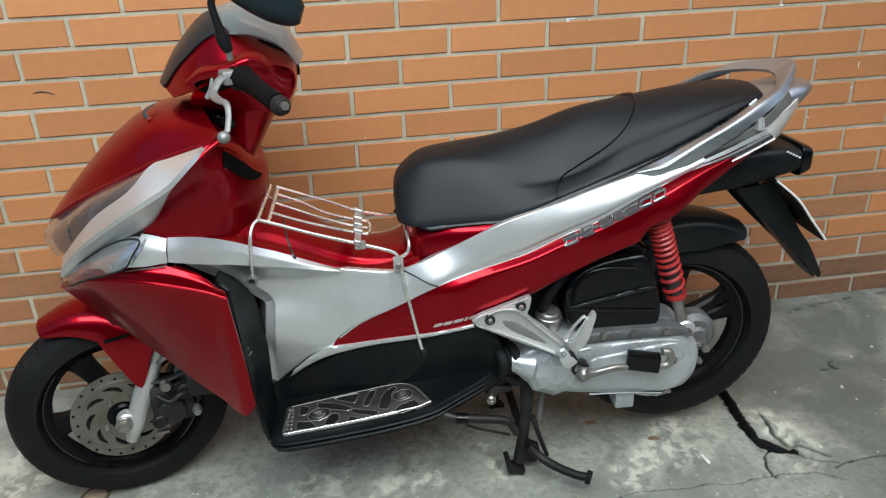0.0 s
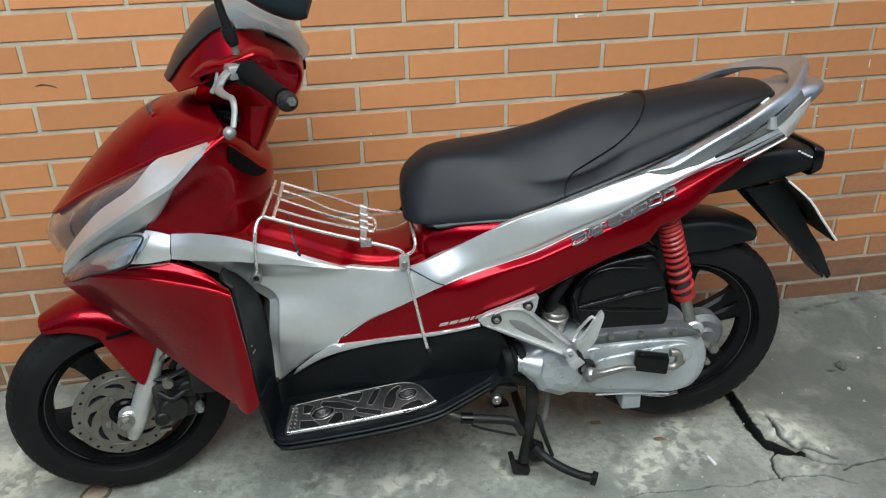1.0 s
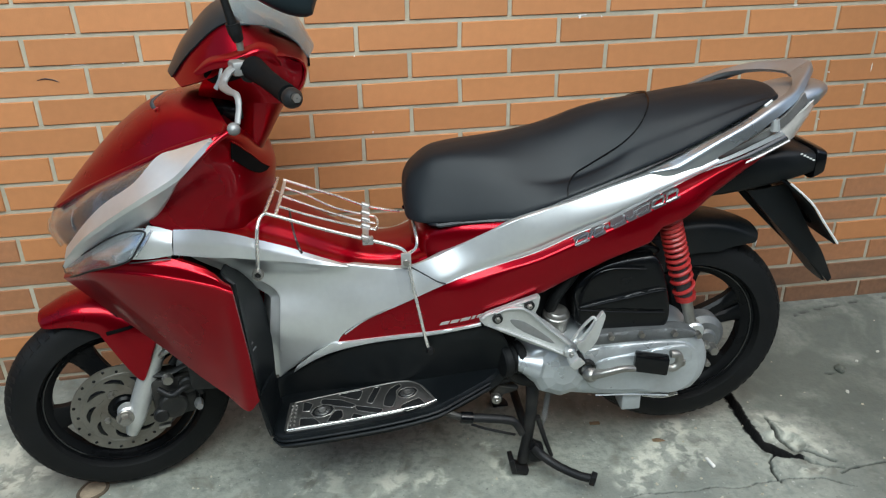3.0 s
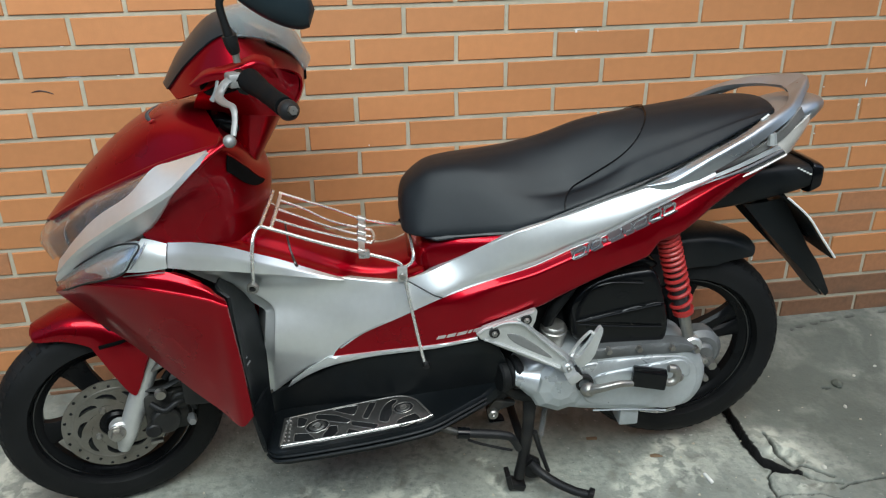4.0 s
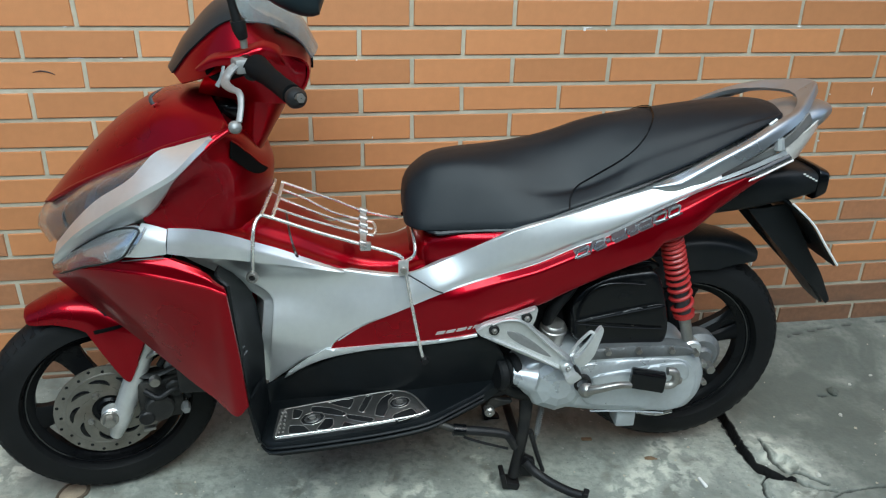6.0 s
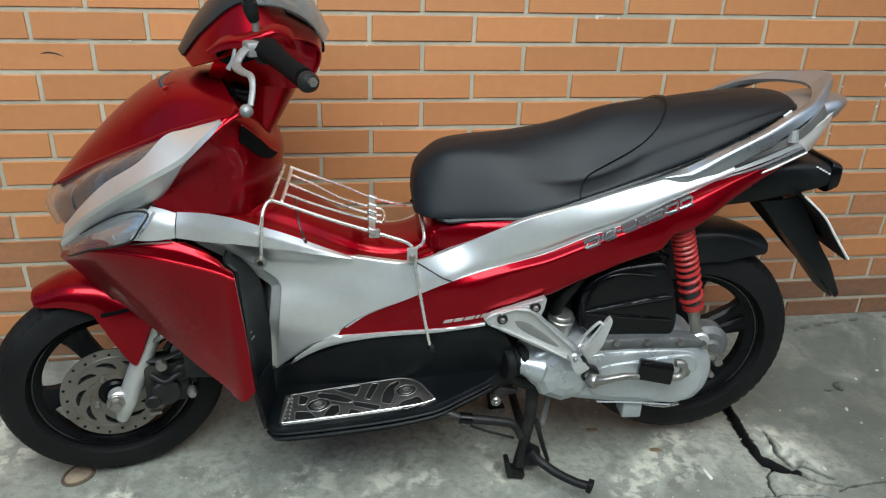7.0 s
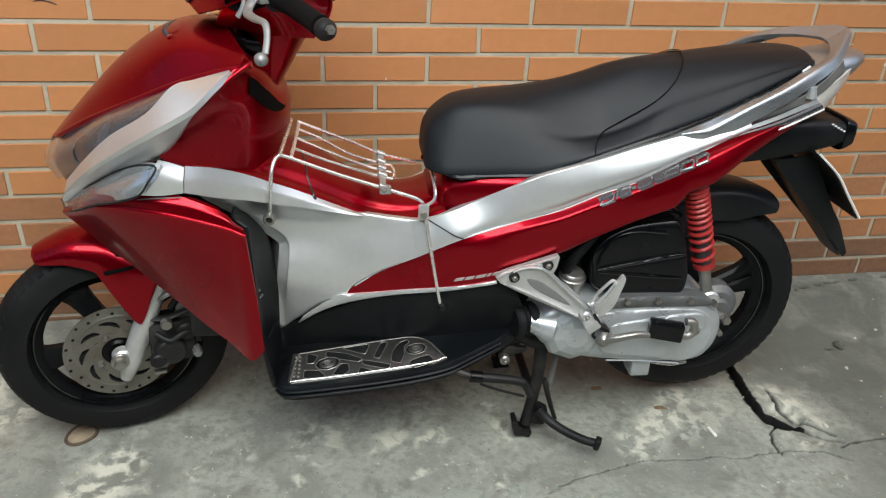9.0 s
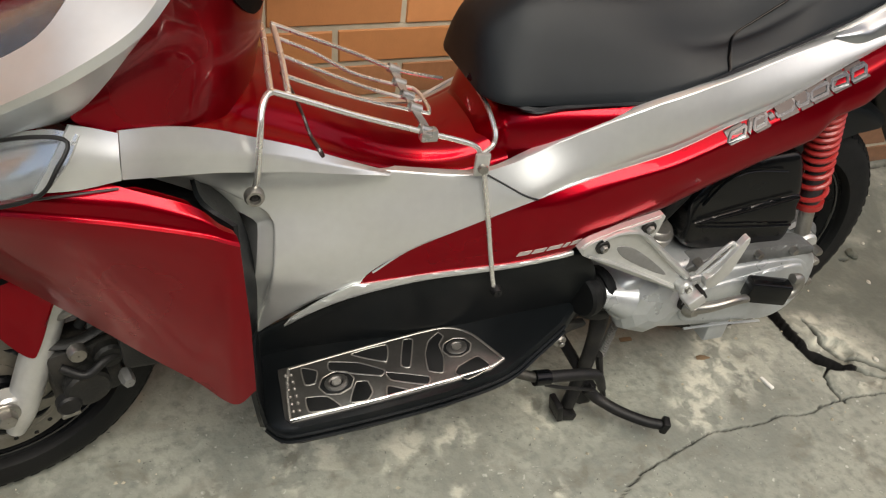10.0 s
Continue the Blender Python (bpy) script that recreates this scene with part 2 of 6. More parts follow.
def loft(rings, closed=True, caps=True):
    n, verts, faces = len(rings[0]), [], []
    for r in rings:
        verts += [tuple(p) for p in r]
    for i in range(len(rings) - 1):
        for j in range(n if closed else n - 1):
            a, b = i * n + j, i * n + (j + 1) % n
            faces.append((a, b, b + n, a + n))
    if caps and closed:
        faces.append(tuple(range(n)))
        faces.append(tuple(reversed(range((len(rings) - 1) * n, len(rings) * n))))
    return verts, faces


def tube(points, radius, n=10, steps=6, flat=1.0, up=(0, 0, 1), curved=True):
    """A round or oval bar along a curve. radius: a number or one for each point."""
    pts = spline(points, steps) if curved and len(points) > 2 else np.array(points, float)
    if np.ndim(radius):
        rad = np.interp(np.linspace(0, 1, len(pts)), np.linspace(0, 1, len(radius)), radius)
    else:
        rad = np.full(len(pts), radius)
    rings, side = [], None
    for i, p in enumerate(pts):
        t = pts[min(i + 1, len(pts) - 1)] - pts[max(i - 1, 0)]
        t = t / (np.linalg.norm(t) + 1e-12)
        if side is None:
            u = np.array(up, float) if abs(np.dot(t, up)) < 0.95 else np.array((1.0, 0, 0))
            side = np.cross(t, u)
        side = side - t * np.dot(side, t)
        side /= np.linalg.norm(side)
        u = np.cross(side, t)
        rings.append([p + rad[i] * (math.cos(a) * side + flat * math.sin(a) * u) for a in np.linspace(0, 2 * math.pi, n, endpoint=False)])
    return loft(rings)


def lathe(profile, n=40, arc=(0, 2 * math.pi), closed_profile=False):
    """A solid of revolution round the y axis. profile: (radius, y)."""
    full = abs(arc[1] - arc[0] - 2 * math.pi) < 1e-6
    rings = []
    for a in np.linspace(arc[0], arc[1], n, endpoint=not full):
        rings.append([(r * math.cos(a), y, r * math.sin(a)) for r, y in profile])
    if full:
        rings.append(rings[0])
    return loft(rings, closed=closed_profile, caps=not full and closed_profile)


def disc_y(r, y0, y1, n=28, bevel=0.002):
    return lathe([(0.0001, y0), (r - bevel, y0), (r, y0 + bevel), (r, y1 - bevel), (r - bevel, y1), (0.0001, y1)], n)


def place(x, y, z):
    return Matrix.Translation((x, y, z))


def box(x0, x1, y0, y1, z0, z1, bevel=0.003):
    bm = bmesh.new()
    bmesh.ops.create_cube(bm, size=1)
    for v in bm.verts:
        v.co = Vector(((x0 + x1) / 2 + v.co.x * (x1 - x0), (y0 + y1) / 2 + v.co.y * (y1 - y0), (z0 + z1) / 2 + v.co.z * (z1 - z0)))
    if bevel:
        bmesh.ops.bevel(bm, geom=bm.edges[:], offset=bevel, segments=2, affect="EDGES", profile=0.5)
    bm.verts.index_update()
    geo = ([tuple(v.co) for v in bm.verts], [tuple(v.index for v in f.verts) for f in bm.faces])
    bm.free()
    return geo


def thicken(grid, thick, sign=1.0):
    """Turns a grid of points (rows x columns x 3) into a closed shell; the second skin lies thick behind the first."""
    g = np.array(grid, float)
    nu, nv = g.shape[:2]
    du, dv = np.gradient(g, axis=0), np.gradient(g, axis=1)
    nrm = np.cross(du, dv)
    nrm /= np.linalg.norm(nrm, axis=2, keepdims=True) + 1e-12
    back = g - sign * thick * nrm
    verts = list(g.reshape(-1, 3)) + list(back.reshape(-1, 3))
    faces, k = [], nu * nv
    for i in range(nu - 1):
        for j in range(nv - 1):
            a = i * nv + j
            faces.append((a, a + 1, a + nv + 1, a + nv))
            faces.append((k + a, k + a + nv, k + a + nv + 1, k + a + 1))
    rim = [i * nv for i in range(nu)] + [(nu - 1) * nv + j for j in range(1, nv)] + [i * nv + nv - 1 for i in range(nu - 2, -1, -1)] + list(range(nv - 2, 0, -1))
    for a, b in zip(rim, rim[1:] + rim[:1]):
        faces.append((a, b, k + b, k + a))
    return verts, faces


def patch_grid(rows, nu=8, nv=8):
    """A smooth grid through rows of control points."""
    cols = np.array([spline(r, nv) for r in rows])
    return np.stack([spline(cols[:, j], nu) for j in range(cols.shape[1])], axis=1)


def patch(rows, thick=0.004, nu=8, nv=8, sign=1.0):
    return thicken(patch_grid(rows, nu, nv), thick, sign)


def ruled(rows, thick=0.004, nv=8, sign=1.0, n=4):
    """A shell that is smooth along its rows and straight from row to row."""
    cols = [spline(r, nv) for r in rows]
    grid = []
    for a, b in zip(cols, cols[1:]):
        grid += [a + (b - a) * k / n for k in range(n)]
    return thicken(np.array(grid + [cols[-1]]), thick, sign)


def symmetric(rows):
    """Rows given from the near edge to the centre line, carried on to the far edge."""
    return [list(r) + [(x, -y, z) for x, y, z in reversed(r[:-1])] for r in rows]


def sheet_over(outline, surface, thick=0.004, edge=0.01, grid=0.012, lift=0.0, roll=0.7):
    """A panel whose outline is given in side view (x, z); it follows y = surface(x, z) and rolls inward along its edge."""
    from mathutils import geometry
    o = np.array(outline, float)
    area = 0.5 * np.sum(o[:, 0] * np.roll(o[:, 1], -1) - o[:, 1] * np.roll(o[:, 0], -1))
    if area < 0:
        o = o[::-1]
    nxt, prv = np.roll(o, -1, 0), np.roll(o, 1, 0)
    tan = nxt - prv
    nor = np.stack([-tan[:, 1], tan[:, 0]], 1) / (np.linalg.norm(tan, axis=1, keepdims=True) + 1e-12)

    def dist(p):
        d = nxt - o
        t = np.clip(((p[:, None] - o) * d).sum(2) / ((d * d).sum(1) + 1e-12), 0, 1)
        return np.linalg.norm(p[:, None] - (o + t[..., None] * d), axis=2).min(1)

    def inside(p):
        x, y = p[:, 0][:, None], p[:, 1][:, None]
        cond = (o[:, 1] > y) != (nxt[:, 1] > y)
        xs = (nxt[:, 0] - o[:, 0]) * (y - o[:, 1]) / (nxt[:, 1] - o[:, 1] + 1e-15) + o[:, 0]
        return ((cond & (x < xs)).sum(1) % 2) == 1

    gx, gz = np.meshgrid(np.arange(o[:, 0].min(), o[:, 0].max(), grid), np.arange(o[:, 1].min(), o[:, 1].max(), grid))
    g = np.stack([gx.ravel(), gz.ravel()], 1)
    g = g[inside(g)]
    g = g[dist(g) > edge * 1.15]
    extra = [g]
    for k in (0.12, 0.4, 0.95):
        r = o + nor * edge * k
        r = r[inside(r)]
        extra.append(r[dist(r) > edge * k * 0.9])
    allp = np.vstack([o] + extra)
    res = geometry.delaunay_2d_cdt([Vector(p) for p in allp], [], [list(range(len(o)))], 1, 1e-7)
    p2 = np.array([tuple(v) for v in res[0]])
    tris = [tuple(f) for f in res[2]]
    d = np.minimum(dist(p2), edge)
    drop = edge - np.sqrt(np.maximum(edge ** 2 - (edge - d) ** 2, 0))
    y = surface(p2[:, 0], p2[:, 1]) - lift + drop * roll
    k = len(p2)
    front = [(a, b, c) for (a, c), b in zip(p2, y)]
    back = [(a, b + thick, c) for a, b, c in front]
    count = {}
    for t in tris:
        for e in ((t[0], t[1]), (t[1], t[2]), (t[2], t[0])):
            key = tuple(sorted(e))
            count.setdefault(key, []).append(e)
    faces = tris + [tuple(i + k for i in reversed(t)) for t in tris]
    for es in count.values():
        if len(es) == 1:
            a, b = es[0]
            faces.append((b, a, a + k, b + k))
    return front + back, faces


def superloft(stations, n=28, power=2.6, center_y=0.0):
    """A body along x. Stations: x, low z, high z, half width."""
    s = spline(stations, 5)
    rings = []
    for x, lo, hi, w in s:
        w, h = max(w, 0.002), max((hi - lo) / 2, 0.002)
        ring = []
        for a in np.linspace(0, 2 * math.pi, n, endpoint=False):
            c, q = math.cos(a), math.sin(a)
            ring.append((x, center_y + w * math.copysign(abs(c) ** (2 / power), c), (lo + hi) / 2 + h * math.copysign(abs(q) ** (2 / power), q)))
        rings.append(ring)
    return loft(rings)


# ---- ground ----
CRACKS = [  # polylines on the ground with half width and depth
    ([(.838, -.300), (.8355, -.345), (.828, -.404), (.8185, -.470), (.8185, -.520)], .0070, .050),
    ([(.872, -.590), (.890, -.606), (.904, -.618)], .0042, .026),
    ([(.890, -.612), (.915, -.630), (.957, -.645)], .0034, .018),
    ([(.876, -.455), (.874, -.500), (.879, -.530), (.889, -.560), (.915, -.588), (.948, -.622)], .0050, .016),
    ([(.828, -.580), (.806, -.590), (.796, -.622), (.794, -.657)], .0030, .014),
    ([(.150, -.790), (.242, -.706), (.304, -.674), (.395, -.656), (.487, -.638), (.574, -.652), (.636, -.646), (.695, -.659), (.739, -.653), (.795, -.651), (.846, -.658), (.895, -.668), (.942, -.699)], .0019, .008),
    ([(.943, -.658), (.971, -.648), (1.024, -.644), (1.08, -.641), (1.4, -.60)], .0026, .010),
    ([(1.186, -.066), (1.315, -.042), (1.45, -.03), (1.6, -.02)], .0024, .010),
    ([(1.148, -.300), (1.160, -.301)], .007, .012),
    ([(-.42, -.70), (-.38, -.78), (-.395, -.86), (-.36, -.95)], .0012, .004),
]
WEAR = [(-.66, -.53, .05, .9), (-.487, -.541, .022, .8), (-.263, -.598, .02, .9), (-.12, -.518, .02, .6), (-.056, -.481, .028, .8), (.031, -.504, .03, .8), (-.012, -.615, .016, .7), (.151, -.656, .018, .8), (.057, -.704, .016, .7), (.209, -.538, .022, .7), (-.38, -.496, .018, .6),
        (.634, -.443, .045, .9), (.576, -.507, .05, .95), (.53, -.549, .045, .9), (.48, -.60, .04, .8), (.619, -.537, .06, .6), (.70, -.50, .06, .4), (-.95, -.27, .09, .8), (-.65, -.50, .06, .95), (-.68, -.57, .06, .9), (-.60, -.60, .05, .5),
        (.873, -.446, .03, .8), (.889, -.495, .035, .9), (.908, -.537, .035, .9), (.925, -.579, .03, .8), (.853, -.625, .03, .8), (.915, -.637, .03, .8), (-.191, -.453, .035, .7), (-.257, -.439, .04, .6), (-.062, -.494, .03, .8), (.014, -.513, .03, .8), (-.23, -.50, .05, .6), (.172, -.42, .02, .8), (.187, -.509, .035, .7)]


HOLE = [(.820, -.505), (.834, -.522), (.848, -.539), (.862, -.556), (.874, -.572), (.884, -.598), (.868, -.596), (.852, -.592), (.836, -.584), (.828, -.580), (.823, -.556), (.818, -.530)]


def seg_dist(x, y, line):
    best = np.full(x.shape, 9.0)
    for (ax, ay), (bx, by) in zip(line, line[1:]):
        dx, dy = bx - ax, by - ay
        t = np.clip(((x - ax) * dx + (y - ay) * dy) / (dx * dx + dy * dy), 0, 1)
        best = np.minimum(best, np.hypot(x - ax - t * dx, y - ay - t * dy))
    return best


def wave(x, y, seed, size):
    """Cheap smooth noise: a sum of sines turned at random."""
    rng = np.random.RandomState(seed)
    out = np.zeros_like(x)
    for k in range(14):
        a, f, p = rng.uniform(0, 2 * math.pi), rng.uniform(0.6, 2.2) / size, rng.uniform(0, 6.28)
        out += np.sin((x * math.cos(a) + y * math.sin(a)) * f * 2 * math.pi + p)
    return out / 14


def smooth(t):
    t = np.clip(t, 0, 1)
    return t * t * (3 - 2 * t)


def jagged(x, y):
    """Coordinates shaken at two scales, so that cracks run raggedly."""
    return (x + 0.005 * wave(x, y, 8, 0.06) + 0.0022 * wave(x, y, 31, 0.02), y + 0.005 * wave(x, y, 9, 0.06) + 0.0022 * wave(x, y, 32, 0.02))


def crack_dist(x, y, line):
    """Distance to a crack, uneven so that its width swells and narrows."""
    return seg_dist(x, y, line) * (1 + 0.55 * wave(x, y, 41, 0.022) + 0.35 * wave(x, y, 42, 0.06))


def hole_depth(x, y, rim=.35):
    """How far inside the broken-out hole, from 0 at its rim to 1."""
    inside = np.zeros(x.shape, bool)
    for (ax, ay), (bx, by) in zip(HOLE, HOLE[1:] + HOLE[:1]):
        inside ^= ((ay > y) != (by > y)) & (x < (bx - ax) * (y - ay) / (by - ay) + ax)
    d = seg_dist(x, y, HOLE + HOLE[:1])
    return smooth(np.where(inside, d, -d) / .006 + rim)


def ground_height(x, y):
    x, y = np.asarray(x, float), np.asarray(y, float)
    z = -0.026 * smooth((0.3 - x) / 0.9) + 0.062 * smooth((y + 0.33) / 0.33)
    z = z + 0.0035 * wave(x, y, 3, 0.5) + 0.0014 * wave(x, y, 5, 0.12) + 0.0006 * wave(x, y, 6, 0.03)
    wx, wy = jagged(x, y)
    # the slab beyond the break stands a little higher, a chip of it has sunk
    z = z + 0.010 * smooth((wx - 0.832 - 0.12 * (wy + 0.36)) / 0.010) * smooth((0.40 - np.hypot(x - 0.95, y + 0.42)) / 0.3)
    z = z - 0.014 * smooth((0.055 - np.hypot((wx - 0.862) * 0.9, (wy + 0.545) * 1.2)) / 0.018)
    z = z - .085 * hole_depth(wx, wy)
    for line, half, depth in CRACKS:
        d = crack_dist(wx, wy, line)
        z = z - depth * smooth((half * 1.2 - d) / (half * 0.9))
    return z


def build_ground():
    xs = np.concatenate([-np.geomspace(60, 1.5, 26), np.linspace(-1.45, 0.28, 190), np.linspace(0.285, 0.79, 110), np.linspace(0.7918, 0.95, 105), np.linspace(0.953, 1.02, 24), np.linspace(1.026, 1.3, 45), np.linspace(1.32, 2.2, 60), np.geomspace(2.3, 60, 24)])
    ys = np.concatenate([-np.geomspace(60, 1.6, 22), np.linspace(-1.55, -0.80, 70), np.linspace(-0.795, -0.725, 14), np.linspace(-0.7215, -0.28, 245), np.linspace(-0.27, 0.06, 40)])
    gx, gy = np.meshgrid(xs, ys)
    gz = ground_height(gx, gy)
    nx, ny = len(xs), len(ys)
    co = np.stack([gx, gy, gz], 2).reshape(-1, 3)
    i, j = np.meshgrid(np.arange(nx - 1), np.arange(ny - 1))
    a = (j * nx + i).ravel()
    quads = np.stack([a, a + 1, a + nx + 1, a + nx], 1)
    me = bpy.data.meshes.new("ground")
    me.from_pydata(co.tolist(), [], quads.tolist())
    me.polygons.foreach_set("use_smooth", [True] * len(me.polygons))
    wear = np.zeros(len(co))
    wx, wy = co[:, 0] + 0.03 * wave(co[:, 0], co[:, 1], 21, 0.1), co[:, 1] + 0.03 * wave(co[:, 0], co[:, 1], 22, 0.1)
    for cx, cy, r, s in WEAR:
        wear = np.maximum(wear, s * smooth((1.5 * r - np.hypot(wx - cx, wy - cy)) / r))
    # mask of the crack and hole shade that is put into the colour
    crack_shade = np.zeros(len(co))
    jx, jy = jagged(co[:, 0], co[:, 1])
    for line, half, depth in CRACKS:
        crack_shade = np.maximum(crack_shade, smooth(((1.95 if depth > 0.03 else 1.12) * half - crack_dist(jx, jy, line)) / (half * 0.5)) * (1.0 if depth > 0.03 else 0.8))
    crack_shade = np.maximum(crack_shade, smooth(hole_depth(jx, jy, .95) * 6))
    # right-hand ground: stain and the light's fall-off, both put into the colour
    stain_falloff = 0.9 * smooth((wx - 0.66) / 0.25) * smooth((wy + 0.52) / 0.2) + 0.75 * smooth((wx - 0.86) / 0.2) * smooth((wy + 0.95) / 0.2)
    stain_falloff = np.clip(stain_falloff, 0, 0.9)
    # red: wear, green: painted crack shade, blue: right-hand darkening
    att = me.color_attributes.new("wear", "FLOAT_COLOR", "POINT")
    att.data.foreach_set("color", np.stack([wear, crack_shade, stain_falloff, np.ones(len(co))], 1).ravel())
    me.materials.append(CONCRETE)
    return tagged(new("ground", me), "old grey concrete pavement, cracked and patched, with pale worn spots", "pavement", kind="structure")


build_ground()

# ---- brick wall ----
PITCH, COURSE, JOINT = 0.24907, 0.06831, 0.0104
COL0, LINE0 = -0.0598, 1.00525
wall = tagged(part("wall_back", box(-14, 14, 0.0042, 0.22, -0.3, 5.2, 0), MORTAR, None), "orange-brown running-bond brick wall with grey mortar joints", "wall", kind="structure")
# unseen wall, added behind the eye to darken reflections and cover low sky
plain = tagged(part("wall_opposite", box(-14, 14, -5.4, -5.2, -0.1, 3.0, 0), PLASTER, None), "unseen dull grey plain wall, added behind the eye to darken reflections", "wall", kind="structure")


def brick_geo(rng, x0, x1, z0, z1):
    """A brick face standing proud of the mortar, its arrises knocked unevenly."""
    j = lambda s: rng.uniform(-s, s)
    c = 0.0016
    y = j(0.0009)
    outer = [(x0 + j(.0012), 0.0025, z0 + j(.0009)), (x1 + j(.0012), 0.0025, z0 + j(.0009)), (x1 + j(.0012), 0.0025, z1 + j(.0009)), (x0 + j(.0012), 0.0025, z1 + j(.0009))]
    cx, cz = (x0 + x1) / 2, (z0 + z1) / 2
    inner = [(px - math.copysign(c + j(.0005), px - cx), y + j(.0004), pz - math.copysign(c + j(.0004), pz - cz)) for px, _, pz in outer]
    back = [(px, 0.012, pz) for px, _, pz in outer]
    verts = back + outer + inner
    faces = [(8, 9, 10, 11)]
    for a in range(4):
        b = (a + 1) % 4
        faces += [(4 + a, 4 + b, 8 + b, 8 + a), (a, b, 4 + b, 4 + a)]
    return verts, faces


def build_bricks():
    rng = random.Random(7)
    w, h = PITCH - JOINT, COURSE - JOINT
    shapes = []
    for k in range(10):
        me = to_mesh("brick", *brick_geo(rng, -w / 2, w / 2, -h / 2, h / 2), smooth=False)
        me.materials.append(BRICK)
        shapes.append(me)
    soiled_shaded = []
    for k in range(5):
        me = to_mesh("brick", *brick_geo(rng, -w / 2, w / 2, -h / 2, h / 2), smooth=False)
        me.materials.append(BRICK_DIRT_SHADE)
        soiled_shaded.append(me)
    # duller bricks, partly wear and partly painted shade
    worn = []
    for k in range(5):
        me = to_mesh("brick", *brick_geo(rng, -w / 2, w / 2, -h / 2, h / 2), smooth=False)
        me.materials.append(BRICK_WORN_SHADE)
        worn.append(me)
    rest_v, rest_f = [], []
    for row in range(-31, 17):
        z = LINE0 - (row + 0.5) * COURSE
        for k in range(-28, 28):
            x = COL0 + (k + (0.0 if row % 2 == 0 else 0.5)) * PITCH
            if abs(x) > 6.8 or z > 3.15:
                continue
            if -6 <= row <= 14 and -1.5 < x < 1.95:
                # darker bricks grow commoner downward: dirt, and shade painted into the wall
                dirt_shade_share = 0.0 if row < 10 else (.15, .3, .6, .95, 1.0)[row - 10] if x > .3 else (.0, .0, .1, .7, .9)[row - 10]
                worn_shade_share = 0.0 if row < 6 else min(.12 + .13 * (row - 6), .85)
                ob = new("brick", rng.choice(soiled_shaded if rng.random() < dirt_shade_share else worn if rng.random() < worn_shade_share else shapes))
                ob.parent = wall
                ob.location = (x, rng.uniform(-0.0007, 0.0007), z)
            else:
                v, f = brick_geo(rng, x - w / 2, x + w / 2, z - h / 2, z + h / 2)
                n = len(rest_v)
                rest_v += v
                rest_f += [tuple(i + n for i in face) for face in f]
    me = bpy.data.meshes.new("brickwork")
    me.from_pydata(rest_v, [], rest_f)
    me.materials.append(BRICK_FAR)
    ob = new("brickwork", me)
    ob.parent = wall
    tagged(ob, kind="stuff")


# ---- motor scooter ----
scooter = new("motor_scooter")
scooter.matrix_world = pose(0, -0.385, -0.02, 0, 0, -2.86)
tagged(scooter, "candy-red and silver scooter with black seat on its centre stand", "scooter")


def body_surface():
    """Thin-plate surface y(x, z) of the near body side."""
    pts = np.array([(-.44, .723, -.223), (-.407, .705, -.218), (-.406, .668, -.25), (-.103, .528, -.10), (-.287, .573, -.143), (-.283, .296, -.086),
                    (-.15, .392, -.114), (-.009, .553, -.107), (.082, .597, -.115), (.067, .534, -.146), (.214, .659, -.15), (.177, .451, -.161),
                    (.502, .726, -.135), (.539, .679, -.165), (.30, .55, -.165), (.75, .79, -.10), (-.2, .60, -.125)])
    q, n = pts[:, :2], len(pts)
    r = np.linalg.norm(q[:, None] - q[None], axis=2)
    k = np.where(r > 0, r * r * np.log(r + 1e-12), 0) + 1e-3 * np.eye(n)
    p = np.hstack([np.ones((n, 1)), q])
    w = np.linalg.solve(np.block([[k, p], [p.T, np.zeros((3, 3))]]), np.concatenate([pts[:, 2], np.zeros(3)]))

    def f(x, z):
        x, z = np.asarray(x, float), np.asarray(z, float)
        d = np.sqrt((x[..., None] - q[:, 0]) ** 2 + (z[..., None] - q[:, 1]) ** 2)
        return np.where(d > 0, d * d * np.log(d + 1e-12), 0) @ w[:n] + w[n] + w[n + 1] * x + w[n + 2] * z
    return f


SIDE = body_surface()


def both(name, geo, mat, label="", angle=38):
    """The same part on the near and on the far side."""
    a = part(name, geo, mat, scooter, label, angle=angle)
    b = part(name, mirrored(geo), mat, scooter, label, angle=angle)
    return a, b


def on_side(points, lift=0.003):
    return [(x, float(SIDE(x, z)) - lift, z) for x, z in points]


# body side: silver
RAIL_TOP = [(-.404, .704), (-.350, .683), (-.272, .640), (-.205, .605), (-.154, .577), (-.100, .555), (-.055, .547), (-.010, .551), (.060, .579), (.105, .601),
            (.161, .632), (.214, .659), (.280, .679), (.325, .691), (.393, .711), (.485, .734), (.545, .750), (.60, .764)]
STRIPE_TOP = [(-.150, .393), (-.136, .413), (-.087, .446), (-.015, .481), (.066, .528), (.158, .561), (.246, .592), (.324, .626), (.391, .649), (.481, .692), (.538, .717), (.60, .741)]
FRONT_EDGE = [(-.207, .357), (-.267, .304), (-.286, .293), (-.274, .375), (-.266, .430), (-.260, .487), (-.264, .507), (-.277, .522), (-.305, .545), (-.345, .588), (-.385, .635), (-.405, .660)]
CREASE = [(-.408, .664), (-.369, .638), (-.326, .622), (-.280, .605), (-.231, .592), (-.180, .577), (-.118, .561), (-.055, .540)]
CREASE_Y = (-.235, -.195, -.170, -.149, -.136, -.124, -.112, -.104)
side_outline = list(spline([(x, z + .001) for x, z in CREASE[:7]] + RAIL_TOP[7:], 8)) + list(spline(STRIPE_TOP[::-1], 8)) + list(spline(FRONT_EDGE, 6))


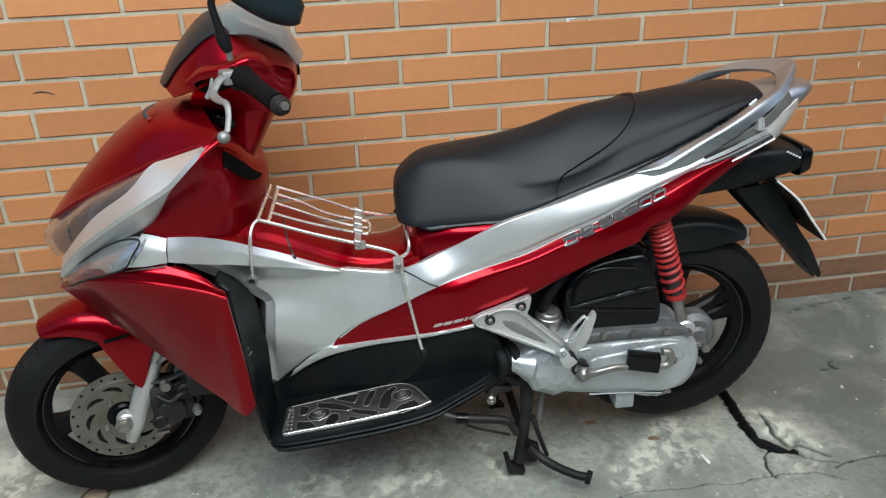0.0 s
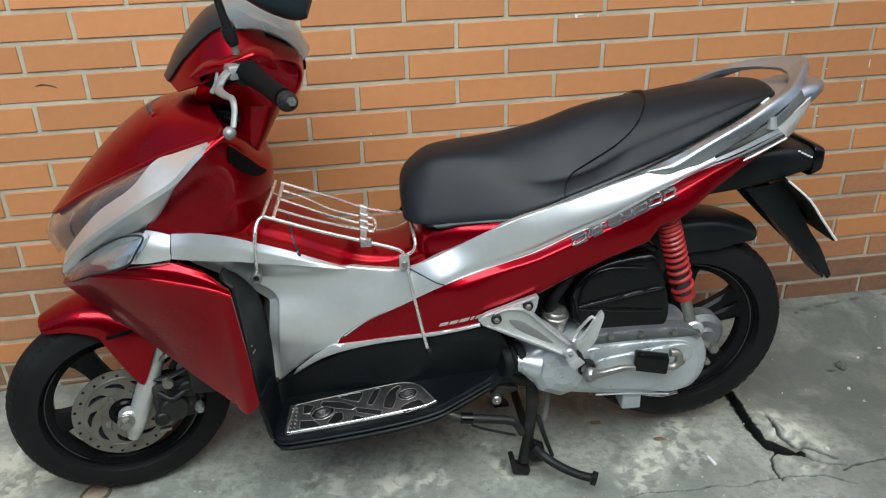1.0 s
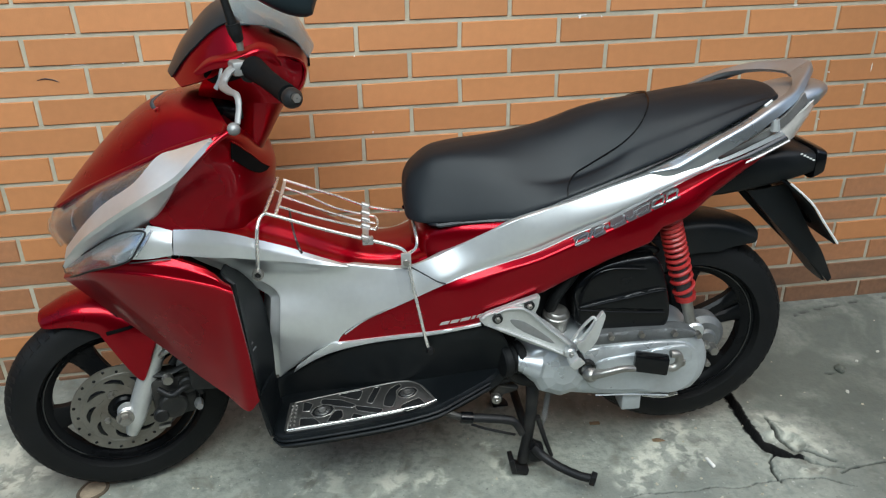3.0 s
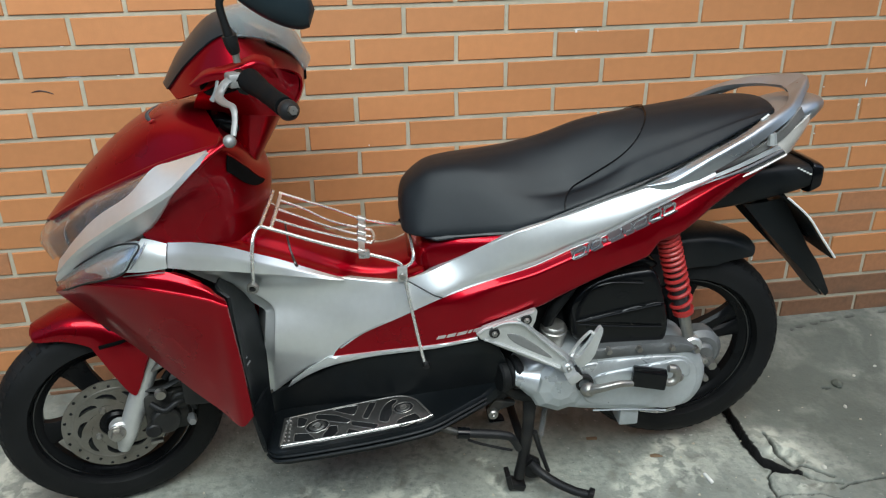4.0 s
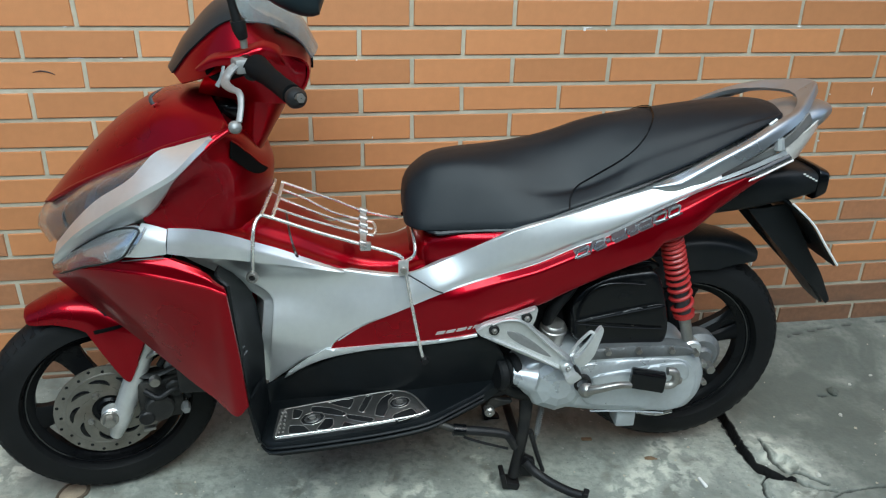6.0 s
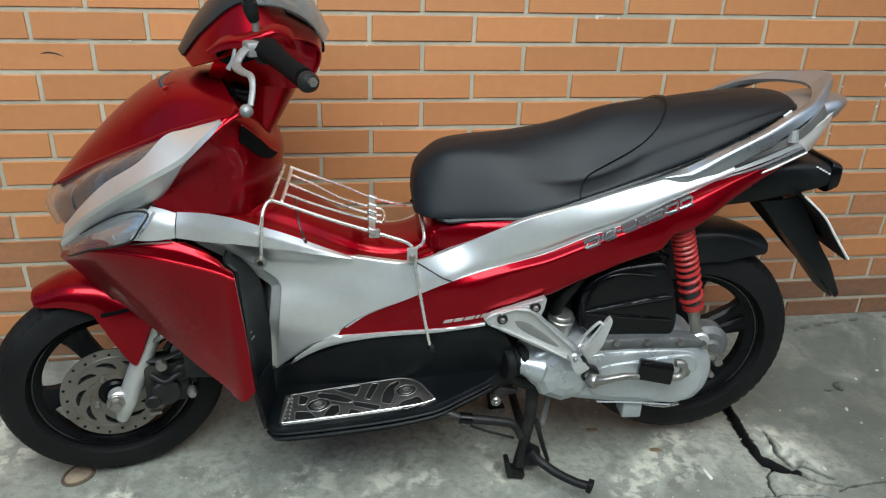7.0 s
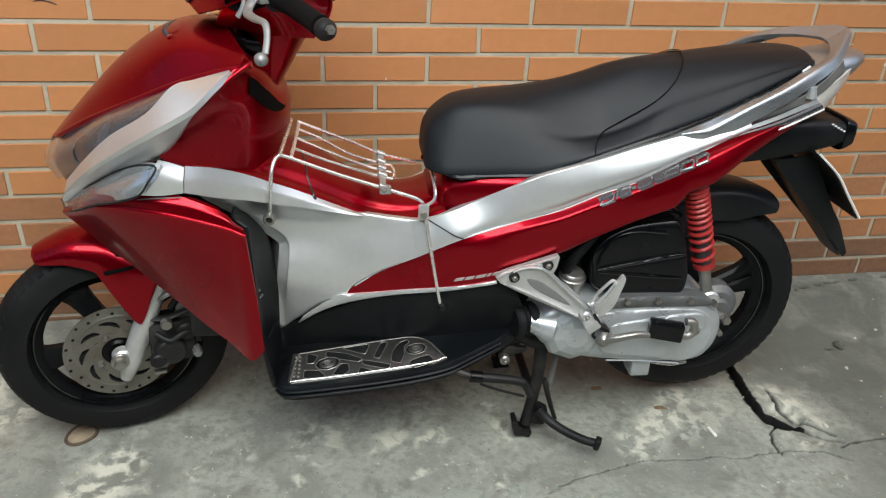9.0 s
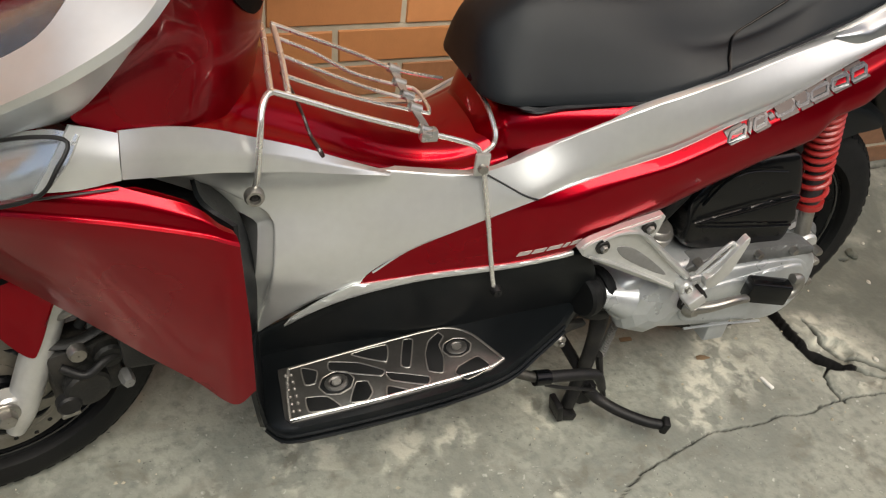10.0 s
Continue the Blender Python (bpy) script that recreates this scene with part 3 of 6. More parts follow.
def recessed(x, z):
    """The side surface, drawn in below the raised band."""
    under = np.interp(x, [c[0] for c in CREASE], [c[1] for c in CREASE]) - z
    deep = .062 - .032 * smooth((x + .32) / .20)
    hollow = .036 * smooth((-.09 - x) / .20) * smooth(under / deep) + .005 * smooth((-.08 - x) / .06) + .055 * smooth((-.262 - x) / .09) * (1 - .6 * smooth(under / deep))
    hollow = hollow * smooth((.195 - under) / .125)
    return SIDE(x, z) + hollow - .008 * np.exp(-((z - .475) / .055) ** 2) * smooth((.02 - x) / .16) + .10 * np.maximum(.45 - z, 0) * smooth((-.10 - x) / .12)


both("side_panel", sheet_over(side_outline, recessed, edge=0.006, roll=0.3, grid=0.010, thick=0.012, lift=0.004), SILVER, "silver painted body side panel")


crease = [(x, y, z) for (x, z), y in zip(CREASE, CREASE_Y)]
band_top = [(-.4055, -.217, .704), (-.366, -.190, .690), (-.325, -.164, .670), (-.278, -.141, .643), (-.230, -.124, .618), (-.178, -.111, .590), (-.116, -.102, .561), (-.055, -.100, .547)]
middle = [((a[0] + c[0]) / 2, (a[1] + c[1]) / 2 - b, (a[2] + c[2]) / 2 + b * .5) for a, c, b in zip(band_top, crease, (.003, .004, .004, .004, .003, .003, .002, .001))]
below = [(x + .002, y + d, z - .004) for (x, y, z), d in zip(crease, (.016, .014, .012, .010, .008, .006, .005, .005))]
BAND = [row[:7] for row in (band_top, middle, crease, below)]
both("upper_band", ruled([BAND[0], BAND[1], BAND[2], BAND[3]], .003, 6), SILVER, "raised silver band that runs out towards the knee", angle=60)
CORNER = [[(-.441, -.236, .722), (-.425, -.230, .715), (-.4062, -.222, .704)], [(-.458, -.248, .696), (-.434, -.243, .692), (-.4075, -.236, .685)], [(-.477, -.252, .668), (-.444, -.246, .664), (-.4090, -.236, .664)]]
both("front_corner_panel", patch(CORNER, .004, 5, 5), SILVER)
# body side: red flash
def strip(top, low, xs, fracs, off):
    """A smooth shell between two lines of the body side; off(x, f) is how far it stands out at the fraction f of its height."""
    grid = []
    for f in fracs:
        zs = [(1 - f) * np.interp(x, *zip(*top)) + f * np.interp(x, *zip(*low)) for x in xs]
        grid.append([(x, float(SIDE(x, z)) - off(x, f), z) for x, z in zip(xs, zs)])
    return thicken(np.array(grid), .004)


def flash_out(x, f):
    """A narrow ledge below the top edge, then a face that falls back."""
    k = float(smooth((x - .02) / .25) * smooth((.74 - x) / .14))
    return float(np.interp(f, (0, .03, .13, .18, .5, .8, .97, 1), (-.002, .002, .014, .015, .013, .008, .003, -.003))) * k + .001


FLASH_TOP = [(-.150, .397)] + [(x + .002, z) for x, z in STRIPE_TOP[1:]] + [(.66, .757), (.730, .764)]
FLASH_LOW = [(-.150, .392), (-.079, .400), (.038, .420), (.136, .441), (.160, .462), (.212, .487), (.263, .504), (.324, .537), (.391, .571), (.467, .602), (.489, .632), (.533, .649), (.593, .692), (.66, .728), (.730, .762)]
FRACS = (0, .015, .03, .06, .10, .13, .155, .18, .22, .30, .4, .5, .6, .7, .8, .9, .96, 1)
both("side_flash", strip(FLASH_TOP, FLASH_LOW, np.linspace(-.150, .728, 150), FRACS, flash_out), RED, "candy-red flash along the body side", angle=60)


def flash_side(x, z):
    """The depth of the flash at a place on it."""
    a, b = np.interp(x, *zip(*FLASH_TOP)), np.interp(x, *zip(*FLASH_LOW))
    return float(SIDE(x, z)) - flash_out(x, float(np.clip((a - z) / (a - b), 0, 1)))


def rail_out(x, v):
    k = float(smooth((x + .10) / .70))
    return -.002 + .0068 * float(smooth((x + .10) / .09)) + (.008 * math.sin(math.pi * (1 - v) ** .8) - .009 * float(smooth((v - .72) / .28))) * k


both("side_rail", strip(RAIL_TOP, STRIPE_TOP, np.linspace(-.10, .600, 110), np.linspace(0, 1, 17), rail_out), SILVER, "rounded silver rail below the seat", angle=60)
# added silver bead that stands for the highlight on the panel edge
both("pinstripe", tube([(x + .0015, float(SIDE(x, z)) - .003 + .004 * float(smooth((x + .10) / .70)), z - .001) for x, z in STRIPE_TOP[1:]], 0.0016, 6, 4), SILVER, "thin silver bead standing for the edge highlight along the flash")
trim_line = list(spline([(-.160, .392), (-.079, .401), (.038, .421), (.140, .442)], 4)) + list(spline([(.141, .436), (.038, .412), (-.079, .390), (-.15, .372), (-.20, .348), (-.25, .312)], 4)) + [(-.24, .33), (-.20, .365)]
both("lower_trim", sheet_over(trim_line, SIDE, edge=0.004, lift=0.0045, roll=0.4, grid=0.006), SILVER, "silver edge below the flash")
# lower black side
black = list(spline([(-.292, .286), (-.191, .341), (-.116, .378), (-.02, .400), (.131, .431), (.176, .418), (.206, .36), (.205, .32), (.187, .293), (.152, .286), (-.027, .270), (-.296, .232)], 5))
both("lower_side_cover", sheet_over(black, lambda x, z: SIDE(x, z) + 0.006 + 0.25 * np.maximum(.40 - z, 0) * smooth((x + .1) / .3), edge=0.010, grid=0.008, roll=0.4), BLACK_PLASTIC, "black plastic lower side cover")
# wire on the silver side
part("loose_wire", tube(on_side([(.005, .556), (.03, .545), (.055, .534), (.072, .530)], 0.006), 0.0013, 6, 5), BLACK_PLASTIC, scooter)


# badge on the flash: raised chrome strokes with dark faces, not lettered
def stroke(pts, r=.0016, deep=.0028):
    """A thin raised bar along (x, z) points on the body side."""
    geos = []
    for (x0, z0), (x1, z1) in zip(pts, pts[1:]):
        d = math.hypot(x1 - x0, z1 - z0)
        nx, nz = -(z1 - z0) / d * r, (x1 - x0) / d * r
        ring = [(x0 + nx, z0 + nz), (x1 + nx, z1 + nz), (x1 - nx, z1 - nz), (x0 - nx, z0 - nz)]
        front = [(x, flash_side(x, z) - .0015 - deep, z) for x, z in ring]
        geos.append((front + [(x, y + deep + .006, z) for x, y, z in front], [(0, 1, 2, 3), (7, 6, 5, 4)] + [(a, (a + 1) % 4, 4 + (a + 1) % 4, 4 + a) for a in range(4)]))
    return join(*geos)


def badge(u, v):
    """Badge coordinates, along and up in metres, to the slanted line on the flash."""
    return (.316 + u * .917 + v * .62, .6085 + u * .399 + v * .90)


for u, w in ((0, .027), (.031, .004), (.039, .022), (.0645, .008), (.077, .027), (.108, .018), (.128, .028), (.160, .026), (.190, .025)):
    q, h = .0015, .0135 if w > .01 else .0125
    if w < .01:
        lines = [[(w / 2, q), (w / 2, h)]] if w < .005 else [[(0, h * .45), (w, h * .45)]]
    else:
        lines = [[(q, q), (q, h - q), (w - q, h - q), (w - q, q), (q, q)]]
    bar_ob = part("badge_shape", join(*[stroke([badge(u + a, b) for a, b in line], .0010) for line in lines]), CHROME_MARK, scooter, "raised chrome badge shape", smooth=False)
    fill = [[(0, h * .48), (w, h * .48)]] if w > .01 else lines
    part("badge_shade", join(*[stroke([badge(u + a + .0005, b - .0008) for a, b in line], h * .50 if w > .01 else .0022, .0014) for line in fill]), DARK_MARK, bar_ob, "dark badge face", smooth=False)
for x0, w in ((.058, .016), (.078, .016), (.098, .018), (.120, .006), (.130, .012)):
    pts = [(x0, .4365 + (x0 - .058) * .26), (x0 + w, .4365 + (x0 + w - .058) * .26), (x0 + w + .004, .4440 + (x0 + w - .058) * .26), (x0 + .004, .4440 + (x0 - .058) * .26)]
    part("decal_bar", ([(a, flash_side(a, b) - .0012, b) for a, b in pts] + [(a, flash_side(a, b) + .001, b) for a, b in pts],
                       [(0, 1, 2, 3), (7, 6, 5, 4)] + [(a, (a + 1) % 4, 4 + (a + 1) % 4, 4 + a) for a in range(4)]), PALE_MARK, scooter, "small pale decal bar", smooth=False)

# front: cowl, trims, lamps
COWL = [[(-.655, -.055, .700), (-.675, -.03, .690), (-.69, 0, .680)],
        [(-.585, -.098, .742), (-.60, -.055, .762), (-.607, 0, .770)],
        [(-.49, -.138, .788), (-.515, -.08, .828), (-.53, 0, .842)],
        [(-.40, -.162, .828), (-.43, -.095, .878), (-.45, 0, .892)],
        [(-.292, -.178, .862), (-.33, -.10, .893), (-.36, 0, .905)]]
part("front_cowl", patch(symmetric(COWL), 0.005, 8, 6), RED, scooter, "glossy candy-red front cowl")
both("cowl_lip", tube([r[0] for r in COWL], (.004, .006, .007, .007, .006), 10, 6), RED)
part("cowl_marker", tube([(-.429, -.047, .905), (-.440, -.055, .899), (-.447, -.061, .893), (-.446, -.067, .887), (-.440, -.073, .882)], (.0015, .0030, .0045, .0050, .0030), 8, 4, .5), GREY_PLASTIC, scooter, "small grey vent on the cowl")
part("red_marker", ruled([[(-.441, -.080, .881), (-.434, -.080, .887)], [(-.436, -.082, .8815), (-.430, -.080, .8865)]], .003, 3, -1), SPRING_RED, scooter, "small red reflector")
TRIM = [[(-0.324, -0.186, 0.850), (-0.381, -0.194, 0.836), (-0.412, -0.206, 0.829), (-0.448, -0.232, 0.794), (-0.515, -0.204, 0.750), (-0.571, -0.166, 0.699), (-0.625, -0.124, 0.643)],
        [(-0.324, -0.189, 0.851), (-0.366, -0.210, 0.833), (-0.396, -0.228, 0.817), (-0.441, -0.250, 0.786), (-0.504, -0.221, 0.744), (-0.569, -0.176, 0.691), (-0.629, -0.126, 0.631)],
        [(-0.324, -0.191, 0.851), (-0.351, -0.225, 0.829), (-0.380, -0.250, 0.805), (-0.433, -0.268, 0.778), (-0.494, -0.238, 0.738), (-0.568, -0.186, 0.682), (-0.633, -0.128, 0.619)],
        [(-0.324, -0.189, 0.850), (-0.351, -0.223, 0.828), (-0.380, -0.248, 0.804), (-0.433, -0.266, 0.777), (-0.494, -0.236, 0.737), (-0.568, -0.184, 0.681), (-0.633, -0.126, 0.618)],
        [(-0.324, -0.190, 0.848), (-0.352, -0.221, 0.826), (-0.381, -0.245, 0.800), (-0.436, -0.232, 0.736), (-0.501, -0.204, 0.702), (-0.580, -0.160, 0.648), (-0.646, -0.116, 0.600)],
        [(-0.327, -0.170, 0.844), (-0.355, -0.201, 0.822), (-0.384, -0.225, 0.794), (-0.439, -0.212, 0.724), (-0.504, -0.184, 0.693), (-0.583, -0.140, 0.642), (-0.649, -0.096, 0.596)]]
both("headlamp_trim", ruled(TRIM, 0.005, 6), SILVER, "silver trim below the headlamp", angle=24)
LENS = [[(-.423, -.160, .815), (-.487, -.142, .789), (-.562, -.110, .752), (-.620, -.075, .715), (-.690, 0, .672)],
        [(-0.421, -0.179, 0.820), (-0.474, -0.189, 0.793), (-0.547, -0.160, 0.752), (-0.606, -0.120, 0.706), (-.705, 0, .640)],
        [(-0.417, -0.192, 0.821), (-0.452, -0.220, 0.788), (-0.521, -0.190, 0.741), (-0.583, -0.146, 0.685), (-.690, 0, .600)]]
lens_rows = [list(r) + [(x, -y, z) for x, y, z in reversed(r[:-1])] for r in LENS]
house_rows = [[(x + .016, y * .93, z - .002) for x, y, z in r] for r in lens_rows]
lamp = part("headlamp", patch(house_rows, 0.004, 6, 6), LAMP_DARK, scooter, "twin headlamp with bright bowls under clear lens")
part("lens", patch(lens_rows, 0.003, 6, 6), CLEAR, lamp, "clear plastic lens")
for s in (-1, 1):
    for x, y, z, r in ((-.60, .085, .685, .026), (-.54, .115, .73, .020)):
        part("reflector_bowl", moved(lathe([(r * 1.2, -.010), (r * .8, 0), (r * .4, .010), (.001, .013)], 9), place(x - .004, s * (y + .012), z + .002) @ pose(0, 0, 0, 0, 0, 62 if s < 0 else 118)), REFLECTOR, lamp, "faceted bright reflector", angle=8)
SIGNAL = [[(-.652, -.108, .598), (-.573, -.172, .654), (-.512, -.209, .694), (-.468, -.238, .714), (-.443, -.250, .714)],
          [(-.645, -.125, .592), (-.588, -.186, .632), (-.535, -.222, .664), (-.490, -.252, .684), (-.455, -.262, .694)],
          [(-.635, -.132, .588), (-.600, -.185, .612), (-.555, -.215, .635), (-.510, -.249, .655), (-.472, -.263, .672)]]
for side in (1, -1):
    fl = (lambda g: g) if side > 0 else mirrored
    sig = part("turn_signal", fl(patch([[(x + .008, y + .012, z) for x, y, z in r] for r in SIGNAL], 0.003, 6, 6)), REFLECTOR, scooter, "clear front turn signal lamp")
    part("lens", fl(patch(SIGNAL, 0.0025, 6, 6)), CLEAR, sig, "clear plastic lens")
    rim = [SIGNAL[0][i] for i in range(5)] + [SIGNAL[1][4]] + [SIGNAL[2][i] for i in range(4, -1, -1)]
    part("gasket", fl(tube(rim + rim[:1], 0.0019, 6, 4)), DARK_STEEL, sig)
    part("bulb", fl(moved(lathe([(.001, -.012), (.006, -.009), (.008, 0), (.006, .009), (.001, .012)], 14), place(-.505, -.212, .668))), AMBER, sig)
WING_TOP = [(-.642, -.113, .586), (-.569, -.190, .638), (-.480, -.228, .661), (-.409, -.237, .657), (-.352, -.243, .634), (-.330, -.247, .614), (-.318, -.249, .606)]
WING_EDGE = [(-.648, -.126, .583), (-.568, -.206, .628), (-.465, -.245, .633), (-.400, -.254, .622), (-.345, -.260, .608), (-.326, -.262, .600), (-.313, -.262, .594)]
WING_LOW = [(-.596, -.124, .520), (-.530, -.138, .465), (-.468, -.152, .408), (-.420, -.166, .365), (-.372, -.186, .332), (-.331, -.212, .308), (-.304, -.219, .335)]
edge_up = [(x, y + .0035, z + .0022) for x, y, z in WING_EDGE]
edge_down = [(x, y + .0005, z - .0030) for x, y, z in WING_EDGE]
waist = [(a[0] * .5 + c[0] * .5 + .002, a[1] * .5 + c[1] * .5 - .002, a[2] * .5 + c[2] * .5) for a, c in zip(edge_down, WING_LOW)]
ledge = [((a[0] + c[0]) / 2, (a[1] + c[1]) / 2 - .003, (a[2] + c[2]) / 2 + .004) for a, c in zip(WING_TOP, edge_up)]
both("leg_shield_wing", ruled([[(x, y + .024 * k, z + .010 * k) for (x, y, z), k in zip(WING_TOP, (.6, 1, .9, 0, 0, 0, 0))], WING_TOP, ledge, edge_up, WING_EDGE, edge_down, waist, WING_LOW], 0.005, 7), RED, "angular candy-red front wing", angle=62)
both("wing_seam", tube([(-0.412, -0.241, 0.659), (-0.446, -0.246, 0.660), (-0.480, -0.246, 0.658)], .0013, 6, 4), DARK_MARK)
INNER = [[(-.316, -.236, .600), (-.314, -.232, .520), (-.312, -.210, .400), (-.308, -.197, .315), (-.295, -.200, .240)],
         [(-.345, -.190, .600), (-.322, -.175, .52), (-.315, -.165, .40), (-.312, -.155, .31), (-.302, -.17, .235)],
         [(-.352, -.120, .590), (-.305, -.095, .515), (-.290, -.100, .42), (-.292, -.098, .296), (-.286, -.100, .240)]]
RETURN = [[(x, float(recessed(x, z)) + .004, z) for x, z in ((-.400, .655), (-.383, .634), (-.343, .587), (-.304, .543), (-.276, .520), (-.262, .505), (-.258, .487), (-.264, .430), (-.272, .375), (-.284, .292))]]
RETURN.append([(x - d, y + .004, z - h) for (x, y, z), d, h in zip(RETURN[0], (.004, .008, .010, .010, .012, .018, .021, .021, .021, .022), (.014, .014, .017, .018, .018, .012, .004, .0, .0, .004))])
RETURN.append([(x - .022, y + .075, z - .004) for x, y, z in RETURN[1]])
both("panel_return", ruled(RETURN, .004, 6), SILVER, "silver edge strip turned inward")
for k in range(7):
    part("vent_bar", tube([(-.345 + .004 * k, -.205 + .004 * k, .492 - .013 * k), (-.330 + .004 * k, -.190 + .004 * k, .505 - .013 * k)], .0022, 6, 3), DARK_ALLOY, scooter)
both("toe_panel", ruled([[(-.306, -.204, .33), (-.298, -.16, .33), (-.288, -.10, .33)], [(-.297, -.196, .250), (-.292, -.16, .248), (-.284, -.095, .244)], [(-.294, -.188, .222), (-.286, -.16, .222), (-.280, -.095, .222)]], .006, 4), BLACK_PLASTIC, "black plastic toe panel")
both("inner_side_cover", patch(INNER, 0.005, 5, 5), BLACK_PLASTIC, "black plastic cover behind the wing")
NOSE = [[(-.640, -.105, .590), (-.665, -.05, .585), (-.675, 0, .583)], [(-.615, -.11, .545), (-.635, -.05, .53), (-.642, 0, .528)], [(-.57, -.12, .49), (-.575, -.05, .45), (-.578, 0, .445)]]
part("nose_panel", patch(symmetric(NOSE), 0.004, 5, 5), BLACK_PLASTIC, scooter)

# inner shield, tunnel, under-seat cover
SHIELD = [[(-.406, -.212, .696), (-.360, -.178, .664), (-.300, -.100, .632), (-.272, 0, .628)],
          [(-.439, -.232, .730), (-.352, -.180, .735), (-.288, -.108, .728), (-.252, 0, .724)],
          [(-.386, -.242, .795), (-.330, -.175, .798), (-.280, -.101, .782), (-.252, 0, .768)],
          [(-.321, -.194, .847), (-.302, -.157, .846), (-.280, -.089, .828), (-.280, 0, .800)],
          [(-.294, -.178, .861), (-.312, -.13, .870), (-.322, -.08, .868), (-.330, 0, .850)]]
shield_grid = patch_grid(symmetric(SHIELD), 7, 7)
part("leg_shield", thicken(shield_grid, 0.006, -1), RED, scooter, "candy-red inner leg shield")
both("shield_lip", tube([(-.436, -.232, .730), (-.412, -.240, .762), (-.383, -.243, .795), (-.350, -.219, .823), (-.321, -.193, .846), (-.296, -.179, .861)], (.0015, .004, .0045, .0045, .0045, .004), 10, 5), RED)


def on_grid(grid, u, v, lift, axis):
    """A place on a grid of points, lifted off it towards the side where the axis grows."""
    a, b = u * (grid.shape[0] - 1), v * (grid.shape[1] - 1)
    i, j = int(a), int(b)
    c = grid[i:i + 2, j:j + 2]
    nrm = np.cross((c[1] - c[0]).mean(0), (c[:, 1] - c[:, 0]).mean(0))
    nrm = nrm / np.linalg.norm(nrm) * (1 if nrm[axis] > 0 else -1)
    a, b = a - i, b - j
    return (1 - a) * (1 - b) * c[0, 0] + a * (1 - b) * c[1, 0] + (1 - a) * b * c[0, 1] + a * b * c[1, 1] + lift * nrm


SLOT_TOP = [(.700, .193), (.663, .241), (.610, .292), (.562, .337), (.470, .388), (.388, .433)]
SLOT_LOW = [(.552, .230), (.520, .262), (.470, .300), (.420, .335), (.370, .378), (.363, .413)]
# no recess: a flat black sheet stands for the slot's shaded inside
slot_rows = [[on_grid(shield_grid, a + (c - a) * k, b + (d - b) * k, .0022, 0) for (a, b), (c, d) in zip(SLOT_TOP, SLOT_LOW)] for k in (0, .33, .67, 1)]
slot = part("glove_slot", patch(slot_rows, 0.0015, 4, 4), SLOT_BLACK, scooter, "flat black sheet standing for the shaded inside of the storage slot", angle=20)
part("slot_lip", tube([on_grid(shield_grid, a + .006, b, .0015, 0) for a, b in SLOT_TOP], .0016, 8, 5), RED, slot, "red lip over the slot")
tun = []
for x, z, w, hump in ((-.42, .704, .203, .02), (-.35, .674, .172, .035), (-.272, .634, .134, .060), (-.205, .603, .118, .062), (-.154, .575, .103, .058), (-.100, .553, .094, .052), (-.055, .545, .094, .050), (-.010, .549, .100, .050), (.04, .568, .108, .055)):
    tun.append([(x, -w, z - .012), (x, -w * .98, z + .003), (x, -w * .80, z + .008), (x, -w * .67, z + hump * .40), (x, -w * .35, z + hump * .56), (x, 0, z + hump * .58)])
tunnel_grid = patch_grid(symmetric(tun), 5, 4)
part("tunnel_cover", thicken(tunnel_grid, 0.005), RED, scooter, "candy-red centre tunnel cover")
part("tunnel_seam", tube([on_grid(tunnel_grid, .376 - .055 * k, .055 + .43 * k, .0002, 2) for k in np.linspace(0, 1, 16)], [.0038 - .0016 * min(k / 6, 1) for k in range(16)], 8, 2), DARK_MARK, scooter, "dark joint across the tunnel")
part("under_seat_cover", superloft([(.012, .520, .596, .060), (.045, .525, .632, .098), (.10, .540, .652, .120), (.16, .560, .657, .137), (.205, .590, .662, .1465), (.222, .620, .663, .145)], 28, 4.0), RED, scooter, "candy-red panel below the seat")
part("seat_rail", superloft([(.215, .610, .668, .146), (.30, .630, .694, .146), (.40, .66, .722, .137), (.50, .69, .750, .128), (.62, .74, .80, .115)], 24, 4.0), SILVER, scooter, "silver rail under the seat edge")
# seat
# stations: x, base z, crown z, base half width, shoulder half width, shoulder z
SEAT = [(.000, .660, .676, .040, .030, .668), (.002, .648, .700, .066, .044, .690), (.010, .646, .724, .086, .050, .710), (.030, .646, .746, .104, .054, .730), (.060, .648, .764, .112, .058, .749),
        (.110, .651, .774, .120, .066, .755), (.165, .656, .780, .130, .078, .750), (.215, .661, .788, .139, .088, .740), (.270, .679, .800, .143, .096, .728), (.315, .696, .814, .144, .100, .728),
        (.360, .711, .830, .142, .101, .741), (.404, .726, .840, .139, .099, .762), (.452, .742, .846, .135, .097, .790), (.536, .772, .8565, .126, .093, .815), (.600, .798, .864, .116, .090, .832),
        (.660, .824, .869, .102, .084, .846), (.710, .842, .870, .086, .072, .852), (.742, .846, .866, .064, .054, .853), (.758, .846, .856, .036, .030, .851)]


def seat_ring(lo, hi, w, ws, zs):
    """Cross-section: flared flanks up to a soft shoulder, then a gently crowned top. From the far base edge over the top to the near one."""
    k = .16
    half = [(w * .94, lo - .004), (w, lo + .002), (w + (ws - w) * .5, lo + (zs - lo) * .5 + .004), (ws + (w - ws) * k, zs - (zs - lo) * k), (ws * (1 - k), zs + (hi - zs) * k * 2.2), (ws * .45, zs + (hi - zs) * .84), (0, hi)]
    half = [tuple(q) for q in spline(half, 4)]
    return half + [(-y, z) for y, z in reversed(half[:-1])]


seat_rings = [[(x, y, z) for y, z in seat_ring(*row)] for x, *row in spline(SEAT, 4)]
